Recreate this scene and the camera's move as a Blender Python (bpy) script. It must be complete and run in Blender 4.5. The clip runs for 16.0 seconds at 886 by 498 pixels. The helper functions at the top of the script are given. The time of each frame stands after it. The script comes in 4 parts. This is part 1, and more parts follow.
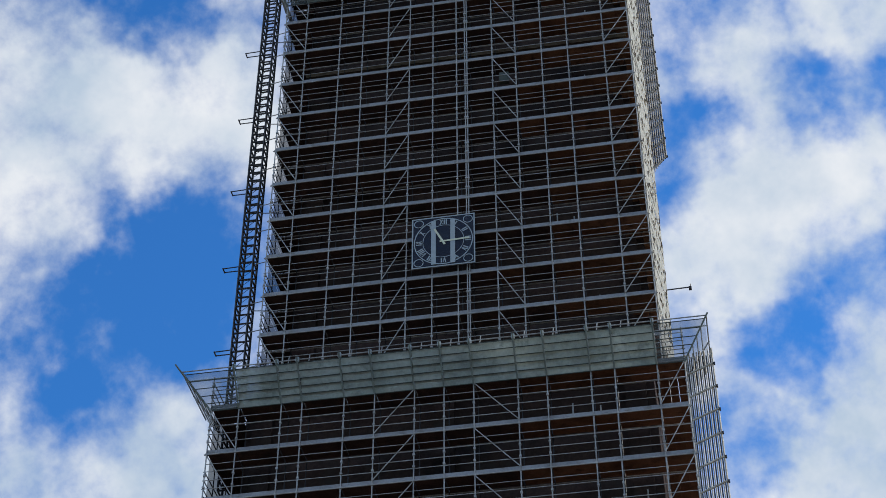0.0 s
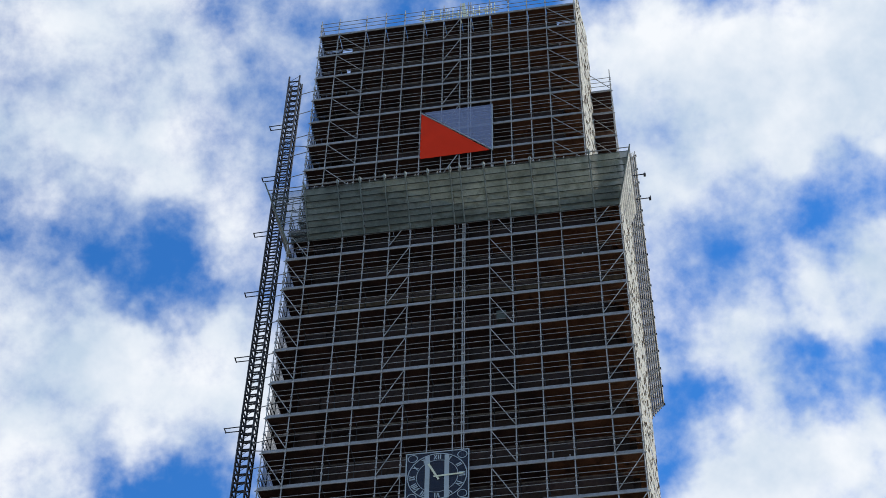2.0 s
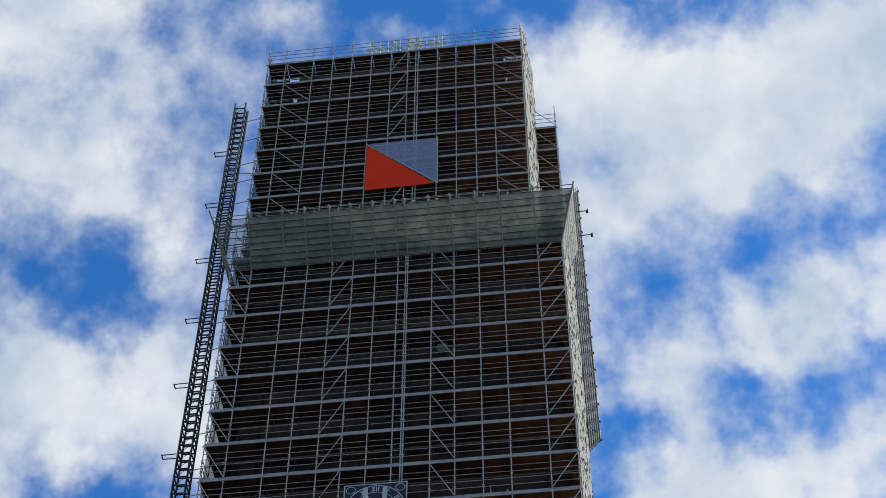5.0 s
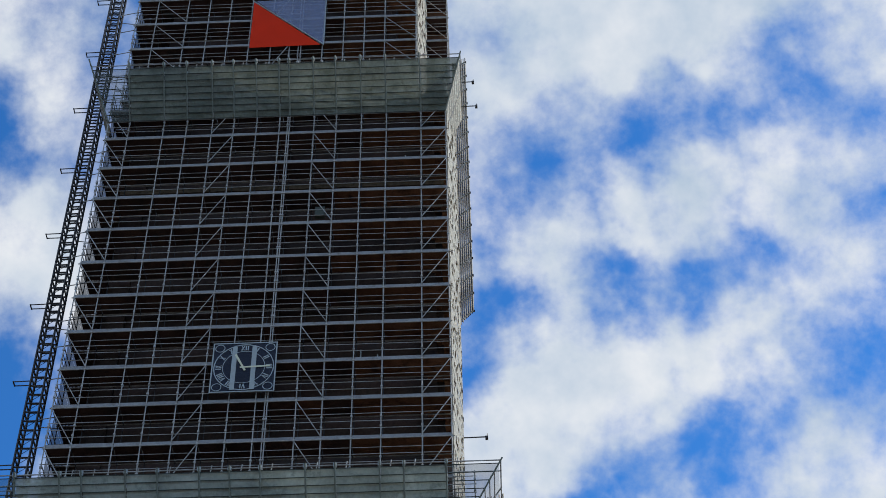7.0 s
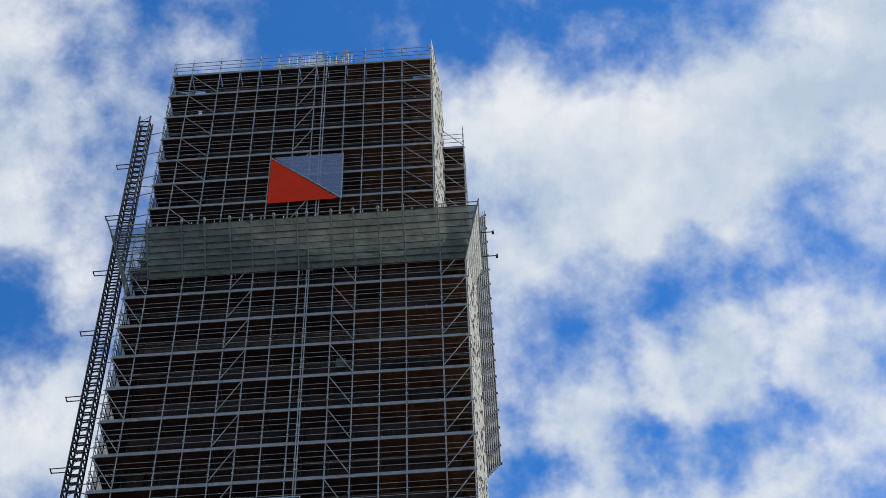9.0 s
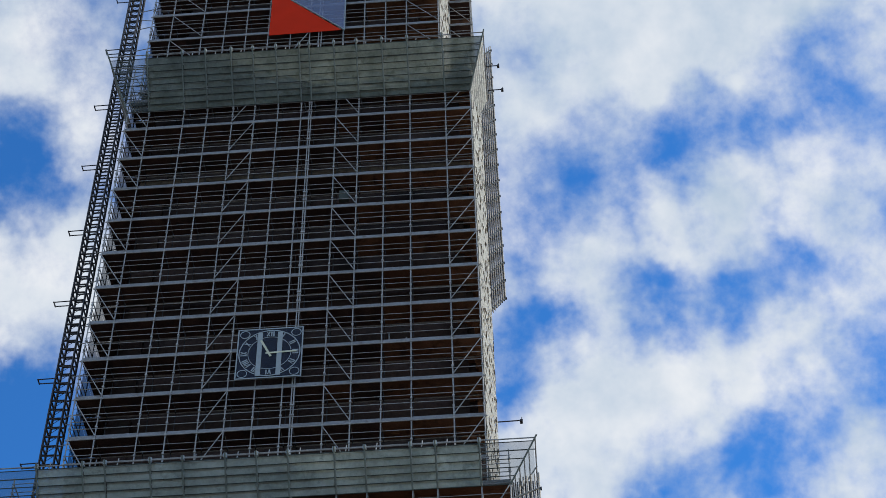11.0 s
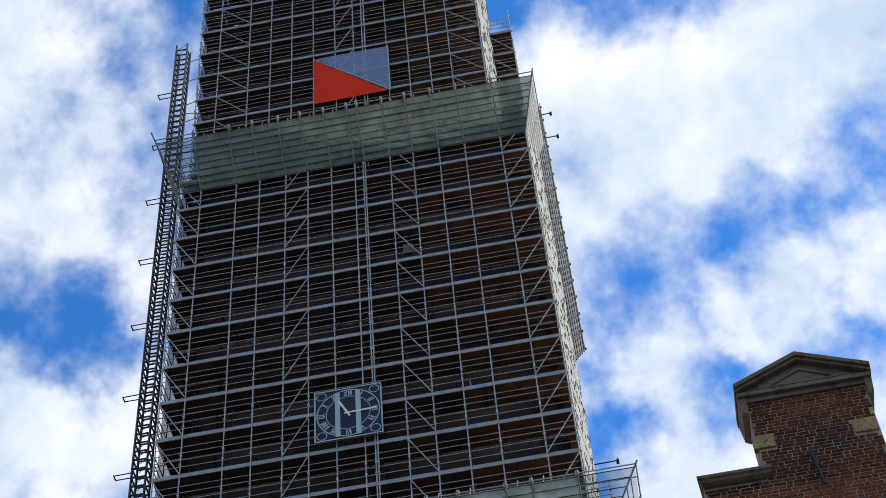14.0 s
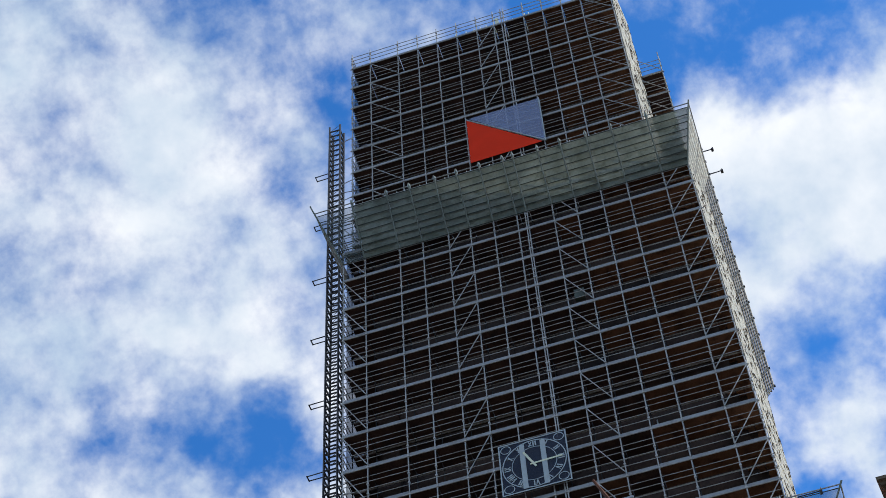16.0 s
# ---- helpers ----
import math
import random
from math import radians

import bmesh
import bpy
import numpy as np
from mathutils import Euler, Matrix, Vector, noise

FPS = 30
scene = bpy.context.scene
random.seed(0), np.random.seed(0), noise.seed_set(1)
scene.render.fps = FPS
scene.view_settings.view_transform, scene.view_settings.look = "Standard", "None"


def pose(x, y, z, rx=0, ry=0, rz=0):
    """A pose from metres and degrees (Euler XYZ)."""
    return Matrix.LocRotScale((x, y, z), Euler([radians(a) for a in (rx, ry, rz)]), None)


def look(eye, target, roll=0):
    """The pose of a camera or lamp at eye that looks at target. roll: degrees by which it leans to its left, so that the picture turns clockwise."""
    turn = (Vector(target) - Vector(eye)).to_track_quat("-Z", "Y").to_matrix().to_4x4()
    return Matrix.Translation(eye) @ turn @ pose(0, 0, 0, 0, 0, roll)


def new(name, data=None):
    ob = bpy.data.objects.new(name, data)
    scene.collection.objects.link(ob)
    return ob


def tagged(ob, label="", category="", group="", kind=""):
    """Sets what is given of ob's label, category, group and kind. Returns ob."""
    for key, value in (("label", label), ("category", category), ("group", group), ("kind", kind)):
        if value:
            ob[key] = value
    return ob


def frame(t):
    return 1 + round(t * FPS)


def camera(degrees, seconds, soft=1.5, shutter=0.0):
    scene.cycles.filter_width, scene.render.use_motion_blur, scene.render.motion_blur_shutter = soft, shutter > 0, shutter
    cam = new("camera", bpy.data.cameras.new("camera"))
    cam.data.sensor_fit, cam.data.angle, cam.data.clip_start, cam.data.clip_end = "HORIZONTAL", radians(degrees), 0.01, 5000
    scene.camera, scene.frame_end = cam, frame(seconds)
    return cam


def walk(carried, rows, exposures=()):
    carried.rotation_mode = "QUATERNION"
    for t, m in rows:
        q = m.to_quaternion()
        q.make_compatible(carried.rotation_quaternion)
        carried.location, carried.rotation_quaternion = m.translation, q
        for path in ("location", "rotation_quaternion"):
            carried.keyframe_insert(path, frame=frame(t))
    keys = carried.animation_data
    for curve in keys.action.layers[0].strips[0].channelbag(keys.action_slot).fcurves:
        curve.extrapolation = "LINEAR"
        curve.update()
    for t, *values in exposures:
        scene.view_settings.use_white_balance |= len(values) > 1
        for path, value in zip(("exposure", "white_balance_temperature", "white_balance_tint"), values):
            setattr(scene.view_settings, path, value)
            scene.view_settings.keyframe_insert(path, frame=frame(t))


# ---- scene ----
cam = camera(28.8, 16.0, soft=0.8)
PATH = [
    (0, (15.702, -51.837, 2.859), (15.4317, -50.3332, 4.1488), -0.04),
    (0.5, (15.628, -51.143, 2.386), (15.3716, -49.7116, 3.7593), 0.16),
    (1, (15.577, -50.710, 2.084), (15.3290, -49.3392, 3.5195), 0.30),
    (1.5, (15.562, -50.515, 1.961), (15.3229, -49.1939, 3.4431), 0.71),
    (2, (15.564, -50.459, 1.937), (15.3318, -49.1746, 3.4529), 1.20),
    (2.5, (15.547, -50.456, 1.953), (15.3310, -49.2008, 3.4952), 1.38),
    (3, (15.502, -50.473, 1.971), (15.3118, -49.2391, 3.5333), 1.00),
    (3.2, (15.485, -50.488, 1.973), (15.3043, -49.2577, 3.5396), 0.91),
    (5.3, (15.427, -50.949, 1.837), (15.2768, -49.6552, 3.3548), -0.21),
    (5.5, (15.426, -50.948, 1.845), (15.2840, -49.6183, 3.3323), -0.60),
    (6, (15.430, -50.904, 1.880), (15.2935, -49.5179, 3.3149), 1.11),
    (6.5, (15.469, -50.790, 1.920), (15.3996, -49.3945, 3.3509), -0.09),
    (7, (15.550, -50.604, 1.956), (15.5174, -49.2107, 3.3907), -0.99),
    (7.5, (15.660, -50.347, 1.985), (15.6365, -49.0654, 3.5206), -3.02),
    (8, (15.752, -50.041, 2.006), (15.7112, -48.8032, 3.5763), -2.52),
    (10.3, (15.755, -48.386, 2.054), (15.6931, -47.0696, 3.5580), -1.68),
    (10.5, (15.765, -48.321, 2.065), (15.6992, -46.9802, 3.5476), -1.68),
    (11, (15.789, -48.199, 2.094), (15.7152, -46.8242, 3.5448), -1.40),
    (11.5, (15.760, -47.971, 2.075), (15.6849, -46.5611, 3.4915), -5.78),
    (12, (15.638, -47.311, 1.938), (15.5448, -45.8665, 3.3181), -5.52),
    (12.5, (15.503, -46.578, 1.854), (15.3943, -45.1231, 3.2225), -7.17),
    (13, (15.373, -45.755, 1.803), (15.2759, -44.2935, 3.1643), -6.88),
    (13.2, (15.287, -45.437, 1.836), (15.1916, -43.9718, 3.1938), -6.52),
    (13.5, (15.147, -44.986, 1.917), (15.0574, -43.5623, 3.3184), -5.58),
    (13.9, (15.006, -44.458, 2.032), (14.9001, -43.1744, 3.5617), -5.80),
    (14, (14.977, -44.330, 2.053), (14.8492, -43.0658, 3.5976), -5.58),
    (14.5, (14.859, -43.695, 2.098), (14.6715, -42.5298, 3.7123), -4.01),
    (15, (14.794, -43.125, 2.115), (14.5834, -41.9620, 3.7280), -3.41),
    (15.5, (14.710, -42.574, 2.159), (14.4733, -41.4181, 3.7736), -3.04),
    (16, (14.555, -41.987, 2.226), (14.2594, -40.8534, 3.8466), -4.29),
]
walk(cam, [(t, look(eye, target, roll)) for t, eye, target, roll in PATH],
     [(0, -0.12), (1.5, 0.0), (2.5, 0.06), (3.2, 0.05), (5.3, -0.15), (8.0, -0.15), (11.0, -0.12), (11.6, 0.05), (12.0, 0.16), (12.5, 0.29), (13.0, 0.34), (13.5, 0.34), (14.0, 0.2), (14.5, 0.1), (16, 0.1)])

# ---- world, sun ----
SUN_AZ, SUN_EL = 76.0, 36.0          # degrees from +y towards +x, and above the horizon
world = bpy.data.worlds.new("sky")
scene.world = world
world.use_nodes = True


def nodes_of(tree):
    def add(kind, ins=None, **props):
        n = tree.nodes.new(kind)
        for k, v in props.items():
            setattr(n, k, v)
        for k, v in (ins or {}).items():
            if isinstance(v, bpy.types.NodeSocket):
                tree.links.new(v, n.inputs[k])
            else:
                n.inputs[k].default_value = v
        return n
    return add


# cloud banks: azimuth, elevation and radius in degrees, weight
BANKS = [
    (-30.1, 56.4, 6.2, 0.26), (-27.1, 42.5, 4.5, 0.34), (-25.7, 31.4, 2.3, 0.14), (-23.6, 51.8, 3.4, 0.14),
    (-21.6, 44.2, 4.1, 0.38), (-21.5, 33.0, 3.0, 0.34), (-19.7, 60.9, 3.0, 0.3), (1.5, 38.5, 2.3, 0.32),
    (1.6, 53.1, 5.1, 0.32), (4.4, 45.3, 2.3, 0.4), (5.0, 41.6, 3.4, 0.38), (5.8, 32.4, 3.9, 0.29),
    (8.9, 51.9, 4.5, 0.19), (9.0, 53.8, 3.8, 0.33), (9.4, 36.2, 2.8, 0.28), (9.7, 46.5, 2.3, 0.43),
    (10.7, 43.0, 3.0, 0.42), (12.6, 36.8, 2.8, 0.19), (14.2, 54.2, 3.4, 0.23), (14.5, 46.1, 3.4, 0.16),
    (21.5, 54.3, 5.6, 0.4),
]
# clear gaps between them
GAPS = [
    (-29.6, 47.0, 3.0, -0.19), (-28.8, 48.8, 3.4, -0.25), (-24.6, 33.5, 2.6, -0.33), (-23.6, 36.2, 3.9, -0.33),
    (-23.0, 47.6, 2.3, -0.42), (-22.9, 41.5, 2.8, -0.21), (-21.4, 39.1, 3.9, -0.33), (-20.6, 35.6, 2.3, -0.17),
    (-14.4, 61.4, 9.0, -0.29), (-7.2, 59.0, 4.5, -0.26), (0.3, 42.8, 2.8, -0.38), (1.6, 32.9, 2.3, -0.39),
    (2.2, 60.1, 3.4, -0.37), (4.1, 36.5, 2.3, -0.39), (4.4, 45.3, 3.4, -0.23), (7.1, 38.6, 3.4, -0.13),
    (7.5, 48.0, 5.6, -0.09), (7.7, 43.9, 2.3, -0.26), (9.6, 57.5, 4.1, -0.33), (10.7, 38.0, 2.6, -0.53),
    (10.7, 49.0, 2.6, -0.26), (11.6, 43.9, 2.3, -0.46), (14.1, 43.7, 2.3, -0.22), (15.1, 40.6, 2.3, -0.17),
    (18.3, 48.6, 2.8, -0.15), (18.5, 57.4, 2.3, -0.26),
]


def build_sky():
    tree = world.node_tree
    tree.nodes.clear()
    add = nodes_of(tree)
    out = add("ShaderNodeOutputWorld")
    sky = add("ShaderNodeTexSky", sky_type="NISHITA", sun_disc=False, sun_elevation=radians(SUN_EL),
              sun_rotation=radians(SUN_AZ), air_density=1.0, dust_density=0.3, ozone_density=3.0)
    tint = add("ShaderNodeMix", {0: 1.0, 6: sky.outputs[0], 7: (0.26, 0.76, 1.25, 1)}, data_type="RGBA", blend_type="MULTIPLY")
    way = add("ShaderNodeTexCoord").outputs["Generated"]
    big = add("ShaderNodeTexNoise", {"Vector": way, "Scale": 13.0, "Detail": 8.0, "Roughness": 0.53, "Distortion": 0.2})
    total = add("ShaderNodeMath", {0: big.outputs[0], 1: 0.5}, operation="SUBTRACT").outputs[0]
    total = add("ShaderNodeMath", {0: total, 1: 1.9, 2: 0.0}, operation="MULTIPLY_ADD").outputs[0]
    fine = add("ShaderNodeTexNoise", {"Vector": way, "Scale": 46.0, "Detail": 8.0, "Roughness": 0.6}).outputs[0]
    fine = add("ShaderNodeMath", {0: fine, 1: 0.5}, operation="SUBTRACT").outputs[0]
    fine = add("ShaderNodeMath", {0: fine, 1: 0.95}, operation="MULTIPLY").outputs[0]
    total = add("ShaderNodeMath", {0: total, 1: fine}, operation="ADD").outputs[0]
    warp = add("ShaderNodeTexNoise", {"Vector": way, "Scale": 16.0, "Detail": 4.0, "Roughness": 0.6})
    shift = add("ShaderNodeVectorMath", {0: warp.outputs["Color"], 1: (0.5, 0.5, 0.5)}, operation="SUBTRACT")
    shift = add("ShaderNodeVectorMath", {0: shift.outputs[0], 3: 0.10}, operation="SCALE")
    bent = add("ShaderNodeVectorMath", {0: way, 1: shift.outputs[0]}, operation="ADD")
    bent = add("ShaderNodeVectorMath", {0: bent.outputs[0]}, operation="NORMALIZE").outputs[0]
    for az, el, r, w in BANKS + GAPS:
        a, e = radians(az), radians(el)
        c = (math.sin(a) * math.cos(e), math.cos(a) * math.cos(e), math.sin(e))
        dot = add("ShaderNodeVectorMath", {0: bent, 1: c}, operation="DOT_PRODUCT").outputs["Value"]
        bump = add("ShaderNodeMapRange", {0: dot, 1: math.cos(radians(r)), 2: 1.0, 3: 0.0, 4: w}, interpolation_type="SMOOTHSTEP")
        total = add("ShaderNodeMath", {0: total, 1: bump.outputs[0]}, operation="ADD").outputs[0]
    mask = add("ShaderNodeMapRange", {0: total, 1: -0.58, 2: 0.46, 3: 0.0, 4: 1.0}, interpolation_type="SMOOTHSTEP").outputs[0]
    soft = add("ShaderNodeTexNoise", {"Vector": way, "Scale": 14.0, "Detail": 5.0, "Roughness": 0.55})
    shade = add("ShaderNodeMapRange", {0: soft.outputs[0], 1: 0.35, 2: 0.65, 3: 0.0, 4: 1.0}).outputs[0]
    white = add("ShaderNodeMix", {0: shade, 6: (0.55, 0.665, 0.80, 1), 7: (0.92, 0.95, 0.985, 1)}, data_type="RGBA").outputs[2]
    back_sky = add("ShaderNodeBackground", {0: tint.outputs[2], 1: 0.178})
    back_cloud = add("ShaderNodeBackground", {0: white, 1: 1.0})
    part_mask = add("ShaderNodeMath", {0: mask, 1: 0.97}, operation="MULTIPLY").outputs[0]
    both = add("ShaderNodeMixShader", {0: part_mask, 1: back_sky.outputs[0], 2: back_cloud.outputs[0]})
    tree.links.new(both.outputs[0], out.inputs[0])


build_sky()
sun = new("sun", bpy.data.lights.new("sun", "SUN"))
sun.data.energy, sun.data.angle, sun.data.color = 3.6, radians(0.5), (1.0, 0.93, 0.82)
_a, _e = radians(SUN_AZ), radians(SUN_EL)
sun.matrix_world = look((200 * math.sin(_a) * math.cos(_e), 200 * math.cos(_a) * math.cos(_e), 200 * math.sin(_e)), (0, 0, 0))


# ---- materials ----
def material(name, colour, rough=0.6, metal=0.0, vary=0.25, scale=3.0, fine=40.0, bump=0.15, second=None, alpha=1.0, per_piece=0.0, dirt=None, through_light=0.0):
    """A surface with stains at a large scale, grain at a fine one, and relief."""
    m = bpy.data.materials.new(name)
    m.use_nodes = True
    tree = m.node_tree
    tree.nodes.clear()
    add = nodes_of(tree)
    out = add("ShaderNodeOutputMaterial")
    where = add("ShaderNodeTexCoord").outputs["Object"]
    large = add("ShaderNodeTexNoise", {"Vector": where, "Scale": scale, "Detail": 5.0, "Roughness": 0.6}).outputs[0]
    small = add("ShaderNodeTexNoise", {"Vector": where, "Scale": fine, "Detail": 3.0, "Roughness": 0.6}).outputs[0]
    c0 = tuple(c * (1 - vary) for c in colour) + (1,)
    c1 = tuple(min(1, c * (1 + vary)) for c in (second or colour)) + (1,)
    f = add("ShaderNodeMapRange", {0: large, 1: 0.3, 2: 0.7}).outputs[0]
    col = add("ShaderNodeMix", {0: f, 6: c0, 7: c1}, data_type="RGBA").outputs[2]
    g = add("ShaderNodeMapRange", {0: small, 1: 0.25, 2: 0.75, 3: 1 - vary * 0.7, 4: 1 + vary * 0.5}).outputs[0]
    col = add("ShaderNodeVectorMath", {0: col, 3: g}, operation="SCALE").outputs[0]
    if per_piece:
        for source, key in (("ShaderNodeObjectInfo", "Random"), ("ShaderNodeNewGeometry", "Random Per Island")):
            r = add(source).outputs[key]
            s = add("ShaderNodeMapRange", {0: r, 3: 1 - per_piece, 4: 1 + per_piece * 0.7}).outputs[0]
            col = add("ShaderNodeVectorMath", {0: col, 3: s}, operation="SCALE").outputs[0]
    if dirt:
        d = add("ShaderNodeTexNoise", {"Vector": where, "Scale": scale * 2.3, "Detail": 8.0, "Roughness": 0.7}).outputs[0]
        d = add("ShaderNodeMapRange", {0: d, 1: 0.52, 2: 0.66}).outputs[0]
        col = add("ShaderNodeMix", {0: d, 6: col, 7: dirt + (1,)}, data_type="RGBA").outputs[2]
    rr = add("ShaderNodeMapRange", {0: small, 3: max(0.02, rough - 0.12), 4: min(1, rough + 0.12)}).outputs[0]
    bsdf = add("ShaderNodeBsdfPrincipled", {"Base Color": col, "Roughness": rr, "Metallic": metal, "Specular IOR Level": 0.12 if rough >= 0.7 else 0.4})
    if bump:
        b = add("ShaderNodeBump", {"Height": small, "Strength": bump, "Distance": 0.01})
        tree.links.new(b.outputs[0], bsdf.inputs["Normal"])
    last = bsdf.outputs[0]
    if through_light:                                  # thin cloth that lets the sun glow through
        glow = add("ShaderNodeBsdfTranslucent", {"Color": col})
        last = add("ShaderNodeMixShader", {0: through_light, 1: last, 2: glow.outputs[0]}).outputs[0]
    if alpha < 1:
        clear = add("ShaderNodeBsdfTransparent")
        last = add("ShaderNodeMixShader", {0: alpha, 1: clear.outputs[0], 2: last}).outputs[0]
    tree.links.new(last, out.inputs[0])
    return m


def glass_material(name, colour, rough=0.05):
    m = bpy.data.materials.new(name)
    m.use_nodes = True
    b = m.node_tree.nodes["Principled BSDF"]
    b.inputs["Base Color"].default_value = colour + (1,)
    b.inputs["Roughness"].default_value = rough
    b.inputs["Specular IOR Level"].default_value = 0.6
    return m


M_STEEL = material("galvanised_tube", (0.38, 0.375, 0.36), 0.6, 0.0, 0.32, 2.5, 9, 0.05)
M_DECK = material("galvanised_deck", (0.30, 0.31, 0.325), 0.7, 0.0, 0.25, 0.8, 12, 0.1, dirt=(0.20, 0.19, 0.18))
M_PLANK = material("dark_scaffold_planks", (0.068, 0.049, 0.047), 0.95, 0, 0.4, 0.6, 15, 0.2, second=(0.095, 0.055, 0.044), dirt=(0.05, 0.04, 0.038))
M_BOARD = material("brown_deck_boards", (0.15, 0.073, 0.043), 0.9, 0, 0.3, 0.7, 14, 0.2, second=(0.21, 0.103, 0.06), dirt=(0.085, 0.045, 0.03), per_piece=0.2)
# galvanised tube again, with warm sunlight put into the colour; dirt on top
M_LIT = material("sunlit_galvanised_rail", (0.50, 0.46, 0.385), 0.6, 0, 0.3, 3, 14, 0.1, dirt=(0.25, 0.22, 0.17))
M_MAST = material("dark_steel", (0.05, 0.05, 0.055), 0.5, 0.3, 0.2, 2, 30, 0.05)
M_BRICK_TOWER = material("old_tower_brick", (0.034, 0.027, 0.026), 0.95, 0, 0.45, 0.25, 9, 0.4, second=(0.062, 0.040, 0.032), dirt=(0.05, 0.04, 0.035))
M_STONE = material("weathered_sandstone", (0.155, 0.117, 0.083), 0.85, 0, 0.3, 3, 45, 0.3, dirt=(0.068, 0.053, 0.040))
M_TUFF = material("pitted_block", (0.34, 0.225, 0.11), 0.9, 0, 0.3, 14, 70, 0.5, dirt=(0.06, 0.042, 0.026))
M_BRICK = material("red_brick", (0.058, 0.023, 0.013), 0.85, 0, 0.4, 1.1, 60, 0.35, second=(0.19, 0.053, 0.019), per_piece=0.45, dirt=(0.028, 0.016, 0.012))
M_BRICK_DARK = material("dark_arch_brick", (0.055, 0.022, 0.014), 0.85, 0, 0.35, 3, 60, 0.3, second=(0.085, 0.030, 0.018), per_piece=0.25)
M_MORTAR = material("pale_mortar", (0.34, 0.25, 0.18), 0.95, 0, 0.35, 2, 70, 0.3, dirt=(0.09, 0.065, 0.05))
M_SHEET = material("green_grey_sheet", (0.26, 0.31, 0.265), 0.6, 0, 0.25, 0.9, 9, 0.15, second=(0.35, 0.39, 0.335), alpha=0.62, dirt=(0.20, 0.23, 0.18), through_light=0.35)
M_SHEET_PALE = material("pale_green_sheet", (0.44, 0.52, 0.475), 0.6, 0, 0.22, 0.9, 9, 0.15, second=(0.55, 0.61, 0.56), alpha=0.7, dirt=(0.32, 0.38, 0.34), through_light=0.12)
M_NET = material("clear_fan_net", (0.22, 0.26, 0.27), 0.7, 0, 0.2, 2, 20, 0.1, alpha=0.26)
M_RIB = material("greenish_rib", (0.20, 0.23, 0.20), 0.6, 0, 0.25, 2, 20, 0.05)
M_LAP = material("dark_sheet_lap", (0.075, 0.09, 0.08), 0.7, 0, 0.2, 2, 20, 0.05)
M_RED = material("red_banner_cloth", (0.95, 0.05, 0.016), 0.95, 0, 0.05, 1.0, 30, 0.05, alpha=0.72)
M_WHITE_CLOTH = material("white_banner_cloth", (0.36, 0.42, 0.62), 0.8, 0, 0.06, 1.0, 30, 0.05, alpha=0.36)
M_CLOCK = material("dark_clock_cloth", (0.035, 0.045, 0.07), 0.7, 0, 0.15, 2, 30, 0.05, alpha=0.7)
M_MARK = material("pale_print", (0.40, 0.45, 0.46), 0.7, 0, 0.1, 4, 30, 0.03)
M_HAND = material("cream_print", (0.72, 0.72, 0.52), 0.6, 0, 0.08, 4, 30, 0.03)
M_CREAM = material("cream_paint", (0.88, 0.79, 0.58), 0.5, 0, 0.07, 3, 40, 0.05)
M_WHITE = material("white_paint", (0.80, 0.80, 0.77), 0.45, 0, 0.06, 5, 40, 0.06)
M_NAVY = material("dark_blue_paint", (0.006, 0.007, 0.035), 0.72, 0, 0.15, 5, 40, 0.05)
M_TILE = material("orange_clay_tile", (0.48, 0.105, 0.022), 0.6, 0, 0.25, 5, 50, 0.2, second=(0.62, 0.15, 0.03), per_piece=0.25, dirt=(0.20, 0.05, 0.02))
M_LEAD = material("lead_flashing", (0.34, 0.37, 0.40), 0.5, 0.4, 0.2, 4, 30, 0.15)
M_CAME = material("dull_lead_came", (0.22, 0.25, 0.28), 0.6, 0.2, 0.2, 6, 30, 0.05)
M_ALU = material("aluminium_flue", (0.30, 0.30, 0.37), 0.45, 0.5, 0.1, 4, 30, 0.05)
M_BLACK = material("black_metal", (0.03, 0.03, 0.032), 0.4, 0.2, 0.2, 4, 30, 0.05)
M_PAVE = material("grey_paving", (0.12, 0.105, 0.085), 0.9, 0, 0.3, 0.5, 8, 0.3)
M_ROOF = material("dark_roof", (0.16, 0.07, 0.045), 0.8, 0, 0.3, 1.5, 20, 0.2)
M_GLASS = glass_material("window_glass", (0.05, 0.09, 0.17))
M_CURTAIN = material("pale_blind", (0.25, 0.30, 0.32), 0.8, 0, 0.1, 6, 40, 0.05)
M_BLUE = material("blue_curtain", (0.015, 0.035, 0.12), 0.7, 0, 0.2, 8, 40, 0.05)


